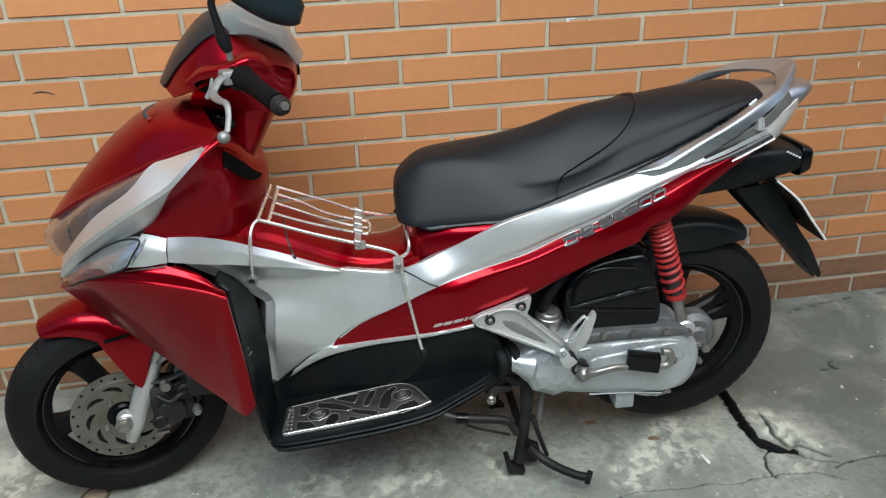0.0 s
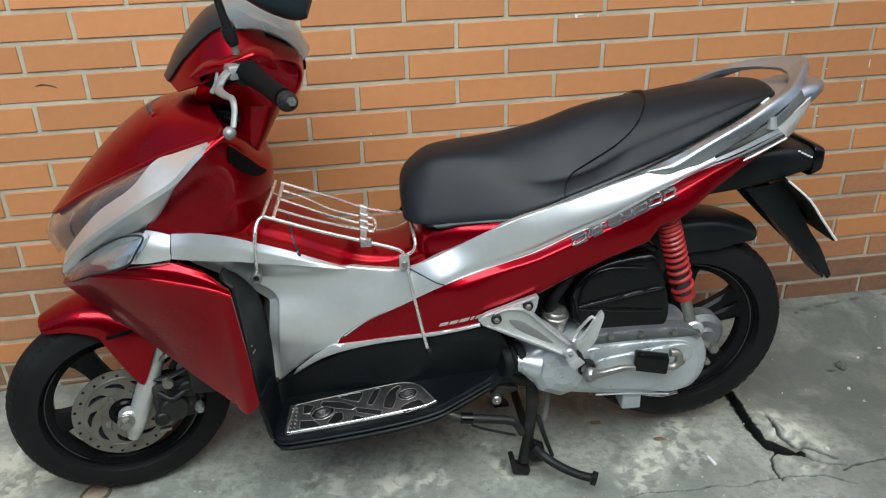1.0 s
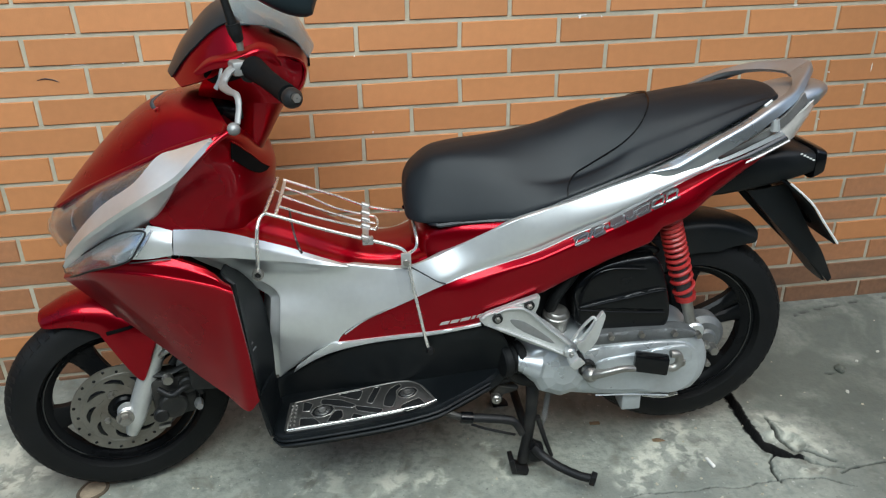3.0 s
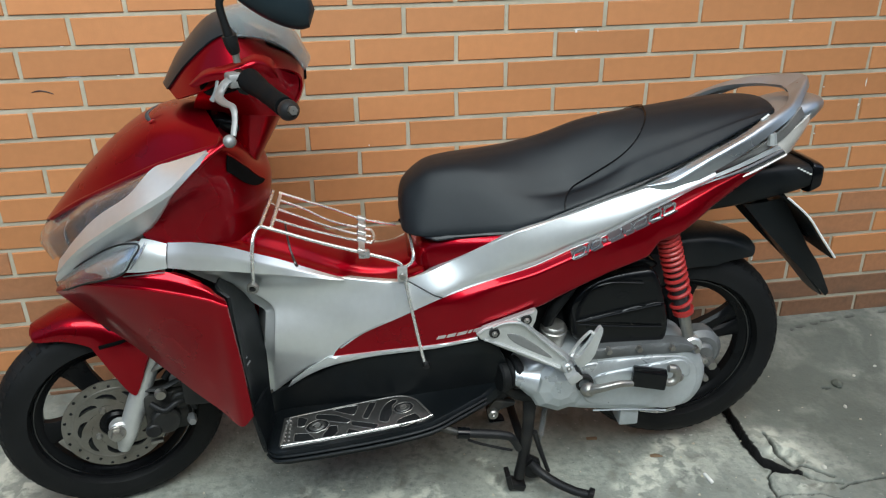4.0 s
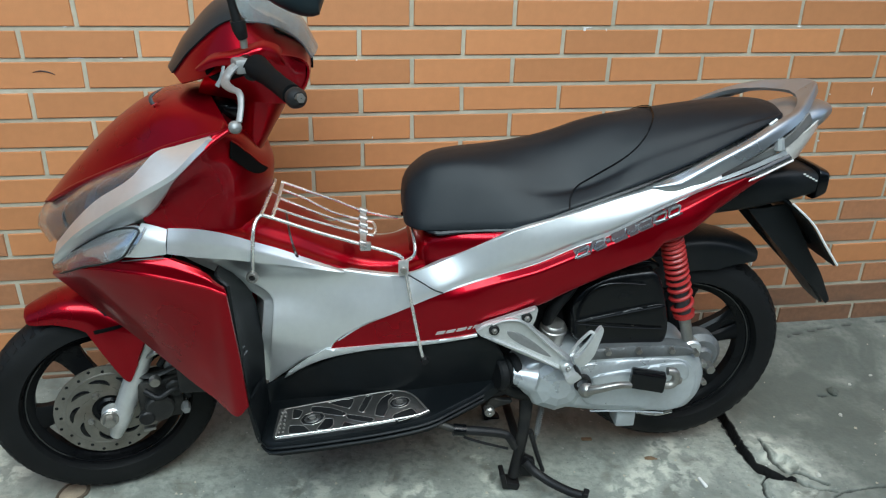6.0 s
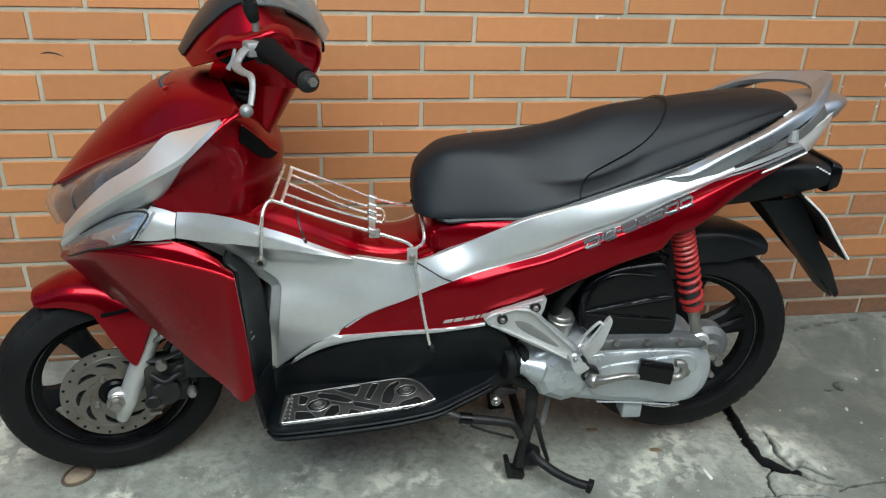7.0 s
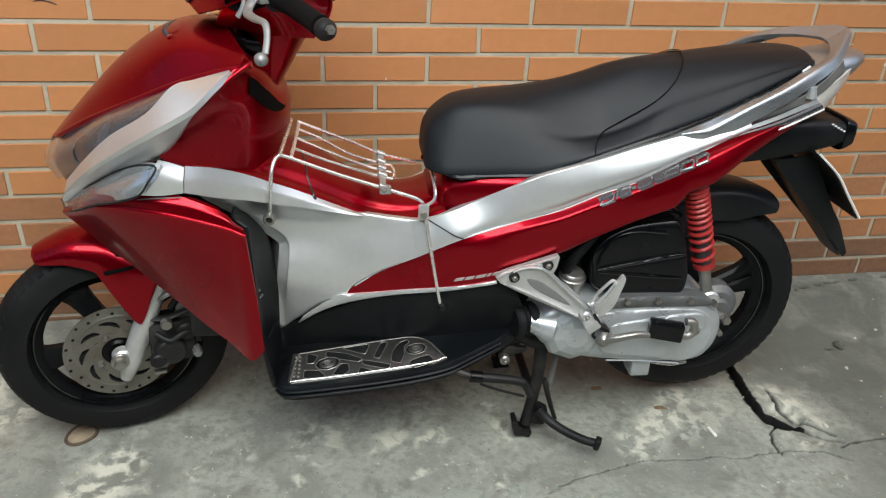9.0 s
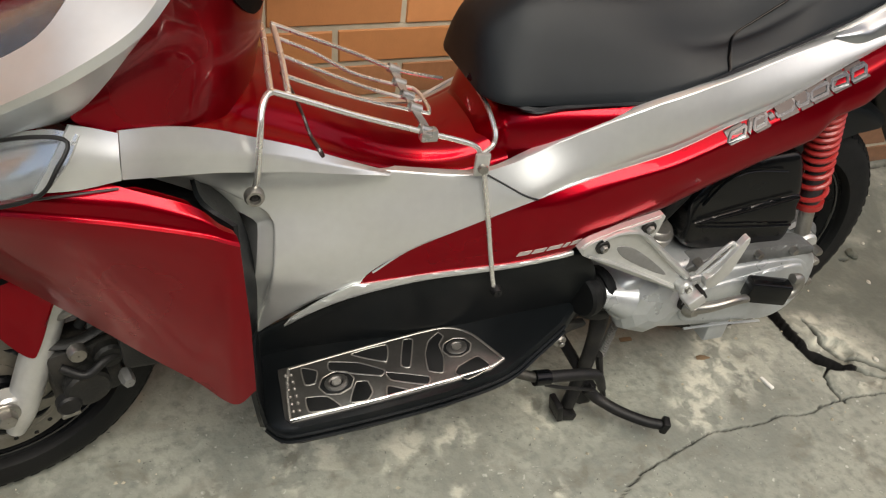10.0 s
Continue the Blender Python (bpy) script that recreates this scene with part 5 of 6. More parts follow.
FOOT = [(-.284, -.030), (-.294, -.150), (-.292, -.190), (-.276, -.213), (-.250, -.222), (-.16, -.229), (-.05, -.232), (.040, -.224), (.100, -.196), (.158, -.165), (.20, -.13), (.20, -.030)]
for fl in ((lambda g: g), mirrored):
    fb = part("footboard", fl(board(FOOT, foot_z, .030)), BLACK_PLASTIC, scooter, "black plastic footboard")
    for d, h in ((.010, .0), (.019, .002)):
        part("edge_ridge", fl(tube([(x, y - .001 - h, foot_z(x) - d) for x, y in ((-.292, -.190), (-.276, -.213), (-.250, -.222), (-.16, -.229), (-.05, -.232), (.040, -.224), (.100, -.196), (.158, -.165))], .0032, 6, 4)), BLACK_PLASTIC, fb)
    MAT = [(-.264, -.112), (-.268, -.200), (-.262, -.210), (-.16, -.216), (-.06, -.218), (.018, -.216), (.044, -.205), (.016, -.140), (-.010, -.117), (-.05, -.110)]
    mat_plate = part("foot_mat", fl(board(MAT, lambda x: foot_z(x) + .005, .005, .002)), MAT_METAL, fb, "black and bare metal foot mat with cut pattern")
    bar = lambda pts, r=.0028: fl(tube([(x, y, foot_z(x) + .006) for x, y in pts], r, 6, 4, .5))
    part("mat_edge", bar([(-.262, -.206), (-.16, -.212), (-.06, -.214), (.012, -.213), (.042, -.204)], .0018), CHROME, mat_plate, "bright worn metal edge")
    part("mat_edge", bar([(.040, -.204), (.026, -.170), (.012, -.142), (-.012, -.122), (-.05, -.116), (-.16, -.116), (-.25, -.118)], .0022), STEEL, mat_plate)
    part("mat_edge", bar([(-.262, -.206), (-.258, -.16), (-.250, -.118)], .0022), STEEL, mat_plate)

    def cut(poly):
        """A rubber-filled cut-out with a thin bright border."""
        mx, my = sum(q[0] for q in poly) / len(poly), sum(q[1] for q in poly) / len(poly)
        o = spline([(mx + (x - mx) * 1.04, my + (y - my) * 1.04) for x, y in rounded(poly)], 2, True)
        part("mat_cutout", fl(board(o, lambda x: foot_z(x) + .0062, .004, .0006)), RUBBER, mat_plate)
        part("cutout_border", bar([tuple(p) for p in o] + [tuple(o[0])], .0012), STEEL, mat_plate)

    cut([(-0.163, -0.121), (-0.107, -0.121), (-0.116, -0.154)])
    cut([(-0.083, -0.122), (-0.069, -0.125), (-0.087, -0.174), (-0.099, -0.167)])
    cut([(-0.049, -0.137), (-0.031, -0.126), (-0.026, -0.136), (-0.037, -0.149), (-0.038, -0.174), (-0.047, -0.199), (-0.065, -0.189), (-0.060, -0.159)])
    cut([(-0.031, -0.207), (-0.019, -0.223), (0.019, -0.213), (0.008, -0.188), (-0.023, -0.197)])
    cut([(-0.233, -0.122), (-0.212, -0.136), (-0.219, -0.157), (-0.233, -0.155)])
    cut([(-0.236, -0.177), (-0.208, -0.185), (-0.194, -0.207), (-0.200, -0.209), (-0.236, -0.203)])
    cut([(-0.165, -0.174), (-0.150, -0.178), (-0.148, -0.199), (-0.158, -0.210), (-0.180, -0.206), (-0.176, -0.195)])
    cut([(-0.126, -0.195), (-0.096, -0.216), (-0.131, -0.214)])
    cut([(-0.193, -0.125), (-0.154, -0.141), (-0.123, -0.167), (-0.131, -0.175), (-0.195, -0.142)])
    cut([(-0.122, -0.171), (-0.067, -0.200), (-0.074, -0.213), (-0.119, -0.188)])
    for (cx, cy), r in (((-0.014, -0.162), .021), ((-0.191, -0.166), .024)):
        cut([(cx + r * math.cos(a), cy + r * .85 * math.sin(a)) for a in np.linspace(0, 2 * math.pi, 8, endpoint=False)])
        part("mat_ring", bar([(cx + r * .55 * math.cos(a), cy + r * .48 * math.sin(a)) for a in np.linspace(0, 2 * math.pi, 13)], .0045), MAT_METAL, mat_plate)
        part("mat_screw", fl(board([(cx + .007 * math.cos(a), cy + .006 * math.sin(a)) for a in np.linspace(0, 2 * math.pi, 10, endpoint=False)], lambda x: foot_z(x) + .0085, .003, .001)), STEEL, mat_plate)
    for k in range(12):
        part("mat_stud", fl(moved(lathe([(.0026, .0), (.002, .002), (.0003, .003)], 8), place(-.256 + .008 * (k % 2), -.195 + .013 * (k // 2), foot_z(-.25) + .0055) @ pose(0, 0, 0, 90, 0, 0))), STEEL, mat_plate)

# rack of chrome wire in the foot space
rack = part("luggage_rack", tube([(-.286, -.143, .575), (-.282, -.156, .606), (-.277, -.157, .658), (-.273, -.147, .680), (-.264, -.135, .691), (-.247, -.130, .686), (-.163, -.120, .650), (-.080, -.112, .619), (-.015, -.111, .596), (-.001, -.112, .581), (.006, -.113, .577)], .0036, 10, 6), CHROME, scooter, "chrome wire luggage rack with rust spots")
part("rack_leg", tube([(.000, -.122, .572), (.012, -.135, .50), (.030, -.147, .40), (.037, -.150, .378)], .0036, 10, 4), CHROME, rack)
part("cross_bar", tube([(-.262, -.136, .692), (-.258, -.08, .698), (-.254, -.03, .704), (-.252, .020, .708)], .0036, 10, 4), CHROME, rack)
part("cross_bar", tube([(-.243, -.128, .686), (-.240, -.08, .693), (-.238, -.03, .699), (-.237, .018, .703)], .0036, 10, 4), CHROME, rack)
for y0, z0, y1 in ((-.096, .691, -.067), (-.044, .693, -.034), (-.014, .701, .003)):
    part("rack_wire", tube([(-.240, y0, z0), (-.195, y0 * .7 + y1 * .3, z0 - .022), (-.145, y0 * .4 + y1 * .6, .648), (-.098, y1, .629), (-.060, y1, .619)], .0026, 8, 5), CHROME, rack)
part("rack_wire", tube([(-.240, .014, .706), (-.18, .020, .680), (-.13, .026, .658), (-.085, .030, .636), (-.04, .034, .622), (-.007, .037, .614)], .0029, 8, 5), CHROME, rack)
part("rack_wire", tube([(-.060, -.067, .619), (-.055, -.05, .618), (-.055, -.014, .618), (-.060, .003, .619)], .0026, 8, 4), CHROME, rack)
clip = part("clip_band", loft([[(-.085, y, .6170 + dz), (-.073, y, .6122 + dz), (-.073, y, .6097 + dz), (-.085, y, .6145 + dz)] for y, dz in ((-.122, .006), (-.110, .012), (-.08, .012), (-.05, .013), (-.02, .014), (.015, .017), (.036, .018), (.042, .014))]), CLIP, rack, "silver clip across the wires")
for y, z in ((-.112, .6215), (-.067, .6275), (-.033, .6275), (.003, .6280), (.032, .6335)):
    part("saddle", moved(lathe([(.0045, -.009), (.0062, -.008), (.0062, .008), (.0045, .009)], 14, closed_profile=True), place(-.079, y, z) @ pose(0, 0, 0, 0, 0, 90) @ pose(0, 0, 0, 22, 0, 0)), CLIP, clip)
part("clip_foot", box(-.086, -.064, -.120, -.106, .608, .624, .003), CLIP, clip)
part("clamp", moved(box(-.010, .010, -.003, .003, -.016, .016, .002), place(-.003, -.123, .573)), ALLOY, rack)
part("clamp_bolt", moved(lathe([(.001, -.006), (.006, -.006), (.007, -.002), (.007, 0), (.001, 0)], 10), place(-.003, -.127, .570)), STEEL, rack)
part("hoop", tube([(.002, -.112, .582), (.017, -.104, .588), (.021, -.098, .602), (.018, -.075, .622), (.014, -.045, .634), (.012, 0, .640)], .0034, 8, 5), CHROME, rack)
bolt = part("rack_bolt", moved(lathe([(.0065, -.010), (.0095, -.010), (.0115, -.006), (.0115, 0), (.0065, 0)], 18, closed_profile=True), place(-.286, -.147, .575)), STEEL, rack, "worn steel washer")
part("bolt_socket", moved(lathe([(.001, -.006), (.0035, -.0065), (.0045, -.004), (.0070, -.004), (.0070, 0), (.001, 0)], 14), place(-.286, -.147, .575)), DARK_STEEL, bolt)
part("rack_bolt", moved(lathe([(.001, -.010), (.006, -.010), (.008, -.004), (.009, 0), (.001, 0)], 12), place(.037, -.150, .380)), DARK_STEEL, rack)

# tail
part("tail_cover", superloft([(.50, .712, .758, .112), (.60, .735, .798, .108), (.70, .758, .832, .094), (.78, .792, .862, .076), (.83, .818, .870, .060), (.862, .838, .866, .036)], 24, 2.8), RAIL_SILVER, scooter, "silver tail cover")
LOW = [(0.469, -0.138, 0.732), (0.503, -0.146, 0.726), (0.532, -0.147, 0.727), (0.601, -0.145, 0.762), (0.666, -0.138, 0.798), (0.728, -0.118, 0.832), (0.77, -0.092, 0.852), (0.806, -0.055, 0.876), (0.834, -0.02, 0.889), (0.842, 0, 0.894)]
MIDR = [(0.47, -0.137, 0.734), (0.5, -0.146, 0.741), (0.526, -0.146, 0.747), (0.589, -0.144, 0.785), (0.658, -0.134, 0.82), (0.716, -0.114, 0.849), (0.762, -0.087, 0.866), (0.794, -0.053, 0.884), (0.822, -0.022, 0.901), (0.833, 0, 0.905)]
HIGH = [(0.471, -0.136, 0.735), (0.498, -0.134, 0.747), (0.52, -0.133, 0.756), (0.577, -0.13, 0.785), (0.65, -0.118, 0.819), (0.704, -0.098, 0.844), (0.755, -0.07, 0.859), (0.782, -0.04, 0.871), (0.792, -0.012, 0.881), (0.793, 0, 0.882)]
part("grab_rail", patch([LOW, MIDR, HIGH], .009, 5, 6, -1), RAIL_SILVER, scooter, "broad silver grab rail")
far_rail = [[(x, -y, z + .024 * min(abs(y) / .085, 1)) for x, y, z in row] for row in (LOW, MIDR, HIGH)]
part("grab_rail", patch(far_rail, .009, 5, 6), RAIL_SILVER, scooter, "broad silver grab rail")
part("rail_underside", patch([[(.600, -.132, .757), (.680, -.128, .793), (.740, -.112, .828), (.785, -.085, .862)], [(.610, -.128, .750), (.690, -.120, .780), (.750, -.105, .808), (.800, -.076, .842)]], .004, 4, 4), DULL_ALLOY, scooter, "dull grey panel below the rail")
both("rail_post", tube([(.715, -.122, .800), (.712, -.122, .822)], (.010, .008), 8), SILVER)
both("tail_strip", patch([[(.560, -.140, .736), (.650, -.134, .768), (.730, -.119, .797)], [(.560, -.142, .731), (.652, -.136, .761), (.738, -.119, .790)]], .004, 4, 5), SILVER)
both("tail_fin", patch([[(.562, -.140, .729), (.654, -.135, .758), (.740, -.116, .789)], [(.566, -.142, .726), (.655, -.138, .752), (.746, -.119, .783)], [(.572, -.139, .722), (.656, -.134, .744), (.751, -.113, .777)]], .005, 4, 5), DARK_CHROME, "dark chrome tail fin")
both("fin_edge", tube([(.570, -.141, .721), (.656, -.136, .742), (.752, -.115, .776)], .0028, 6, 5), CHROME)
both("tail_lamp", patch([[(.715, -.112, .800), (.785, -.088, .826), (.840, -.045, .852), (.858, 0, .858)], [(.735, -.108, .783), (.795, -.080, .803), (.838, -.040, .826), (.850, 0, .832)], [(.755, -.100, .768), (.795, -.066, .772), (.818, -.035, .786), (.826, 0, .790)]], .004, 5, 5), TAIL_LENS, "pale clear tail lamp lens")
# thin pale strip between seat and rail
part("seat_latch", tube([(.698, -.101, .843), (.714, -.096, .852)], .0022, 6), WHITE_MARK, scooter, "pale edge behind the seat")
rear_fender = part("rear_fender", superloft([(.54, .632, .700, .055), (.62, .640, .725, .070), (.70, .652, .740, .078), (.78, .668, .744, .078), (.845, .684, .735, .070)], 20, 4.5), BLACK_PLASTIC, scooter, "black rear fender under the tail")
part("end_cap", superloft([(.846, .676, .739, .068), (.849, .673, .742, .071), (.868, .682, .736, .068), (.872, .686, .731, .064)], 20, 6.0), GLOSS_BLACK, rear_fender, "glossy black end cap")
for k in range(5):
    part("decal_bar", moved(box(0, .0045, -.001, .001, 0, .0028, 0), place(.805 + .007 * k, -.0775, .733 - .0035 * k)), WHITE_MARK, rear_fender, "tiny pale decal bar", smooth=False)
FLAP = [[(0.714, -0.058, 0.654), (0.757, -0.058, 0.657), (0.801, -0.056, 0.664)], [(0.774, -0.057, 0.59), (0.808, -0.057, 0.594), (0.84, -0.055, 0.605)], [(0.848, -0.052, 0.517), (0.868, -0.052, 0.532), (0.883, -0.05, 0.541)], [(0.914, -0.044, 0.454), (0.917, -0.044, 0.481), (0.918, -0.043, 0.497)], [(0.953, -0.038, 0.414), (0.957, -0.038, 0.419), (0.96, -0.037, 0.424)]]
flap = both("mud_flap_side", patch(FLAP, .004, 5, 4), BLACK_PLASTIC, "black mud flap")
part("mud_flap", patch([[(.735, -.056, .660), (.735, 0, .662), (.735, .056, .660)], [(.815, -.054, .570), (.812, 0, .570), (.815, .054, .570)], [(.945, -.036, .420), (.945, 0, .418), (.945, .036, .420)]], .005, 5, 4), BLACK_PLASTIC, scooter, "black mud flap")
plate = part("number_plate", patch([[(0.778, -0.1, 0.681), (0.778, 0, 0.681), (0.778, 0.1, 0.681)], [(0.828, -0.104, 0.638), (0.828, 0, 0.638), (0.828, 0.104, 0.638)], [(0.862, -0.106, 0.594), (0.862, 0, 0.594), (0.862, 0.106, 0.594)], [(0.901, -0.108, 0.544), (0.901, 0, 0.544), (0.901, 0.108, 0.544)]], .0035, 5, 4), BLACK_PLASTIC, scooter, "number plate seen from its dark back")
both("plate_edge", tube([(0.781, -0.102, 0.681), (0.831, -0.106, 0.638), (0.865, -0.108, 0.594), (0.904, -0.11, 0.544)], .0024, 6, 4), WHITE_MARK, "pale plate edge")
part("plate_bracket", patch([[(.800, -.056, .672), (.800, 0, .674), (.800, .056, .672)], [(.846, -.060, .624), (.846, 0, .625), (.846, .060, .624)], [(.876, -.052, .572), (.876, 0, .573), (.876, .052, .572)]], .006, 4, 4), GLOSS_BLACK, scooter, "black plate bracket")

# engine, drive and suspension
crank = spline([(.226, .325), (.238, .352), (.262, .372), (.331, .388), (.44, .393), (.55, .393), (.598, .378), (.622, .345), (.628, .305), (.615, .262), (.577, .236), (.462, .238), (.336, .254), (.255, .284)], 12, True)
case = part("drive_case", sheet_over(crank, lambda x, z: -.168 + 0 * x, thick=.11, edge=.020, grid=.009), CASE_PAINT, scooter, "grey cast aluminium drive case")
part("case_plate", sheet_over(spline([(.345, .352), (.370, .366), (.457, .372), (.553, .371), (.590, .355), (.606, .325), (.606, .288), (.588, .256), (.547, .241), (.463, .256), (.400, .262), (.366, .280)], 5, True), lambda x, z: -.1725 + 0 * x, thick=.012, edge=.005, grid=.010), CASE_PAINT, case)
part("case_swell", sheet_over(spline([(.385, .338), (.462, .352), (.554, .364), (.580, .354), (.588, .330), (.574, .318), (.500, .312), (.430, .306), (.392, .312)], 5, True), lambda x, z: -.1760 - .05 * (z - .33), thick=.010, edge=.004, grid=.010, roll=.9), CASE_PAINT, case)
part("clutch_cover", moved(lathe([(.0005, -.016), (.024, -.0155), (.046, -.009), (.063, .002), (.070, .013), (.070, .03)], 9), place(.312, -.168, .316) @ pose(0, 0, 0, 0, 12, 0)), CASE_PAINT, case, "faceted round cover", angle=8)
part("mount_boss", tube([(.212, -.140, .338), (.232, -.148, .334), (.262, -.150, .326)], (.019, .024, .036), 20, 5), CASE_PAINT, case)
part("case_rib", tube([(.385, -.173, .252), (.463, -.174, .248), (.547, -.171, .236)], .0026, 8, 5, .6), CASE_PAINT, case)
part("vent_pipe", tube([(.500, -.145, .222), (.545, -.145, .214), (.580, -.143, .218)], .0036, 8, 5), CHROME, case, "thin bright pipe under the case")
part("case_flange", sheet_over(spline([(.348, .375), (.372, .396), (.444, .402), (.55, .401), (.592, .388), (.580, .376), (.457, .3765)], 4, True), lambda x, z: -.1705 + 0 * x, thick=.03, edge=.004, grid=.010), DARK_ALLOY, case, "dull dark flange with bolts")
for x, z in ((.30, .393), (.362, .393), (.408, .395), (.472, .395), (.542, .393), (.595, .384), (.625, .345), (.632, .30)):
    part("case_bolt", moved(lathe([(.001, -.012), (.006, -.012), (.007, -.008), (.007, .004), (.001, .004)], 6), place(x, -.168 if z > .37 else -.150, z)), STEEL, case)
part("case_foot", box(.448, .490, -.165, -.12, .200, .240, .004), CASE_PAINT, case)
part("vent_ring", moved(lathe([(.013, -.006), (.018, -.006), (.019, -.002), (.019, .01), (.013, .01)], 24, closed_profile=True), place(.360, -.178, .326)), DARK_STEEL, case)
kick = part("kick_starter", tube([(.367, -.190, .316), (.390, -.203, .328), (.424, -.208, .338), (.452, -.204, .334)], (.011, .0085, .0075, .007), 12, 5), STEEL, scooter, "folding aluminium kick starter")
part("kick_bolt", moved(lathe([(.001, -.014), (.008, -.014), (.015, -.008), (.017, .0), (.001, .0)], 14), place(.366, -.186, .315)), STEEL, kick)
part("pedal_rod", tube([(.515, -.208, .335), (.530, -.208, .332), (.541, -.208, .338), (.544, -.208, .352), (.538, -.208, .364), (.524, -.208, .366)], .0085, 10, 4), STEEL, kick)
part("pedal_rubber", moved(box(-.034, .034, -.012, .014, -.0195, .0195, .004), place(.486, -.205, .345) @ pose(0, 0, 0, 0, 3, -16)), GLOSS_BLACK, kick, "black rubber kick pedal")
part("pedal_lever", tube([(.40, -.200, .330), (.445, -.198, .330), (.50, -.196, .322), (.553, -.200, .330), (.556, -.205, .345)], .0035, 10, 5), STEEL, kick)
part("rubber_boot", moved(join(disc_y(.036, -.02, .0, 22, .004), disc_y(.032, .0, .012, 22, .004), disc_y(.036, .012, .03, 22, .004)), place(.203, -.138, .335) @ pose(0, 0, 0, 0, 0, -75)), RUBBER, scooter, "black ribbed rubber boot")
airbox_line = spline([(.336, .450), (.334, .488), (.357, .525), (.406, .550), (.470, .560), (.500, .556), (.520, .510), (.536, .440), (.530, .400), (.50, .388), (.40, .394), (.345, .410)], 10, True)
air = part("air_filter_box", sheet_over(airbox_line, lambda x, z: -.146 - .05 * (x - .33) + .10 * np.maximum(z - .50, 0), thick=.10, edge=.012, grid=.012), GLOSS_BLACK, scooter, "black air filter box")
part("box_step", sheet_over(spline([(.352, .458), (.42, .474), (.512, .492), (.520, .470), (.520, .441), (.43, .446), (.352, .453)], 6, True), lambda x, z: -.150 - .06 * (x - .33) + .12 * np.maximum(z - .46, 0), thick=.010, edge=.003, grid=.010), GLOSS_BLACK, air)
part("box_step", sheet_over(spline([(.348, .488), (.362, .520), (.388, .536), (.411, .541), (.474, .537), (.45, .518), (.39, .505)], 6, True), lambda x, z: -.148 - .05 * (x - .33) + .16 * np.maximum(z - .49, 0), thick=.010, edge=.003, grid=.010), GLOSS_BLACK, air)
for line in ([(.351, -.154, .457), (.43, -.160, .475), (.511, -.164, .492)], [(.346, -.154, .452), (.43, -.160, .445), (.519, -.164, .440)], [(.346, -.151, .488), (.371, -.153, .529), (.411, -.153, .541), (.474, -.156, .537)]):
    part("box_rib", tube(line, .0024, 8, 4, .7), GLOSS_BLACK, air)
part("box_lid", sheet_over(spline([(.40, .545), (.43, .566), (.49, .572), (.515, .560), (.50, .548), (.45, .550)], 4, True), lambda x, z: -.120 + 0 * x, thick=.06, edge=.006, grid=.012), GLOSS_BLACK, air)
part("engine_block", box(.20, .56, -.07, .07, .26, .56, .02), DARK_STEEL, scooter, "dark engine behind the covers")
cap = part("intake_cap", moved(lathe([(.0005, -.020), (.020, -.019), (.0245, -.015), (.026, -.008), (.026, .0), (.026, .03), (.001, .03)], 28), place(.305, -.118, .420) @ pose(0, 0, 0, -78, 0, 10)), STEEL, scooter, "aluminium cap")
part("cap_band", moved(lathe([(.0262, -.010), (.0285, -.008), (.0285, .002), (.0262, .004)], 28), place(.305, -.118, .420) @ pose(0, 0, 0, -78, 0, 10)), STEEL, cap)
part("coolant_hose", tube([(.29, -.12, .44), (.30, -.135, .48), (.33, -.13, .52), (.36, -.10, .55)], .012, 12, 5), RUBBER, scooter)
part("gearbox_cover", moved(join(disc_y(.050, -.095, -.04, 30, .012), disc_y(.026, -.108, -.09, 24, .006)), place(.648, 0, .325)), DARK_ALLOY, scooter, "dull aluminium gearbox cover")
both("rear_axle_nut", moved(lathe([(.001, -.13), (.010, -.13), (.012, -.12), (.012, -.10), (.001, -.10)], 6), place(.66, 0, .31)), STEEL)
for s in (-1,):
    top, low = np.array((.520, -.134, .635)), np.array((.574, -.134, .456))
    ax = low - top
    length = np.linalg.norm(ax)
    ax /= length
    e1 = np.cross(ax, (0, 1, 0))
    e1 /= np.linalg.norm(e1)
    e2 = np.cross(ax, e1)
    coil = []
    for t in np.linspace(0, 1, 220):
        a = 2 * math.pi * 13 * (1.62 * t - .62 * t * t)
        coil.append(top + ax * length * t + .0205 * (math.cos(a) * e1 + math.sin(a) * e2))
    shock = part("rear_shock", tube([tuple(top - ax * .03), tuple(top + ax * .10), tuple(low)], (.013, .015, .016), 14, 3), GREY_PLASTIC, scooter, "rear shock absorber with red coil spring")
    part("coil_spring", tube([tuple(c) for c in coil], .0043, 7, 1), SPRING_RED, shock, "red painted coil spring")
    part("spring_seat", tube([tuple(low - ax * .006), tuple(low + ax * .004)], .0215, 20), SPRING_RED, shock)
    part("lower_rod", tube([tuple(low), tuple(low + ax * .035), tuple(low + ax * .07)], (.013, .012, .012), 12, 2), STEEL, shock)
    part("lower_eye", moved(disc_y(.022, -.016, .016, 20, .004), place(*(low + ax * .085))), ALLOY, shock)
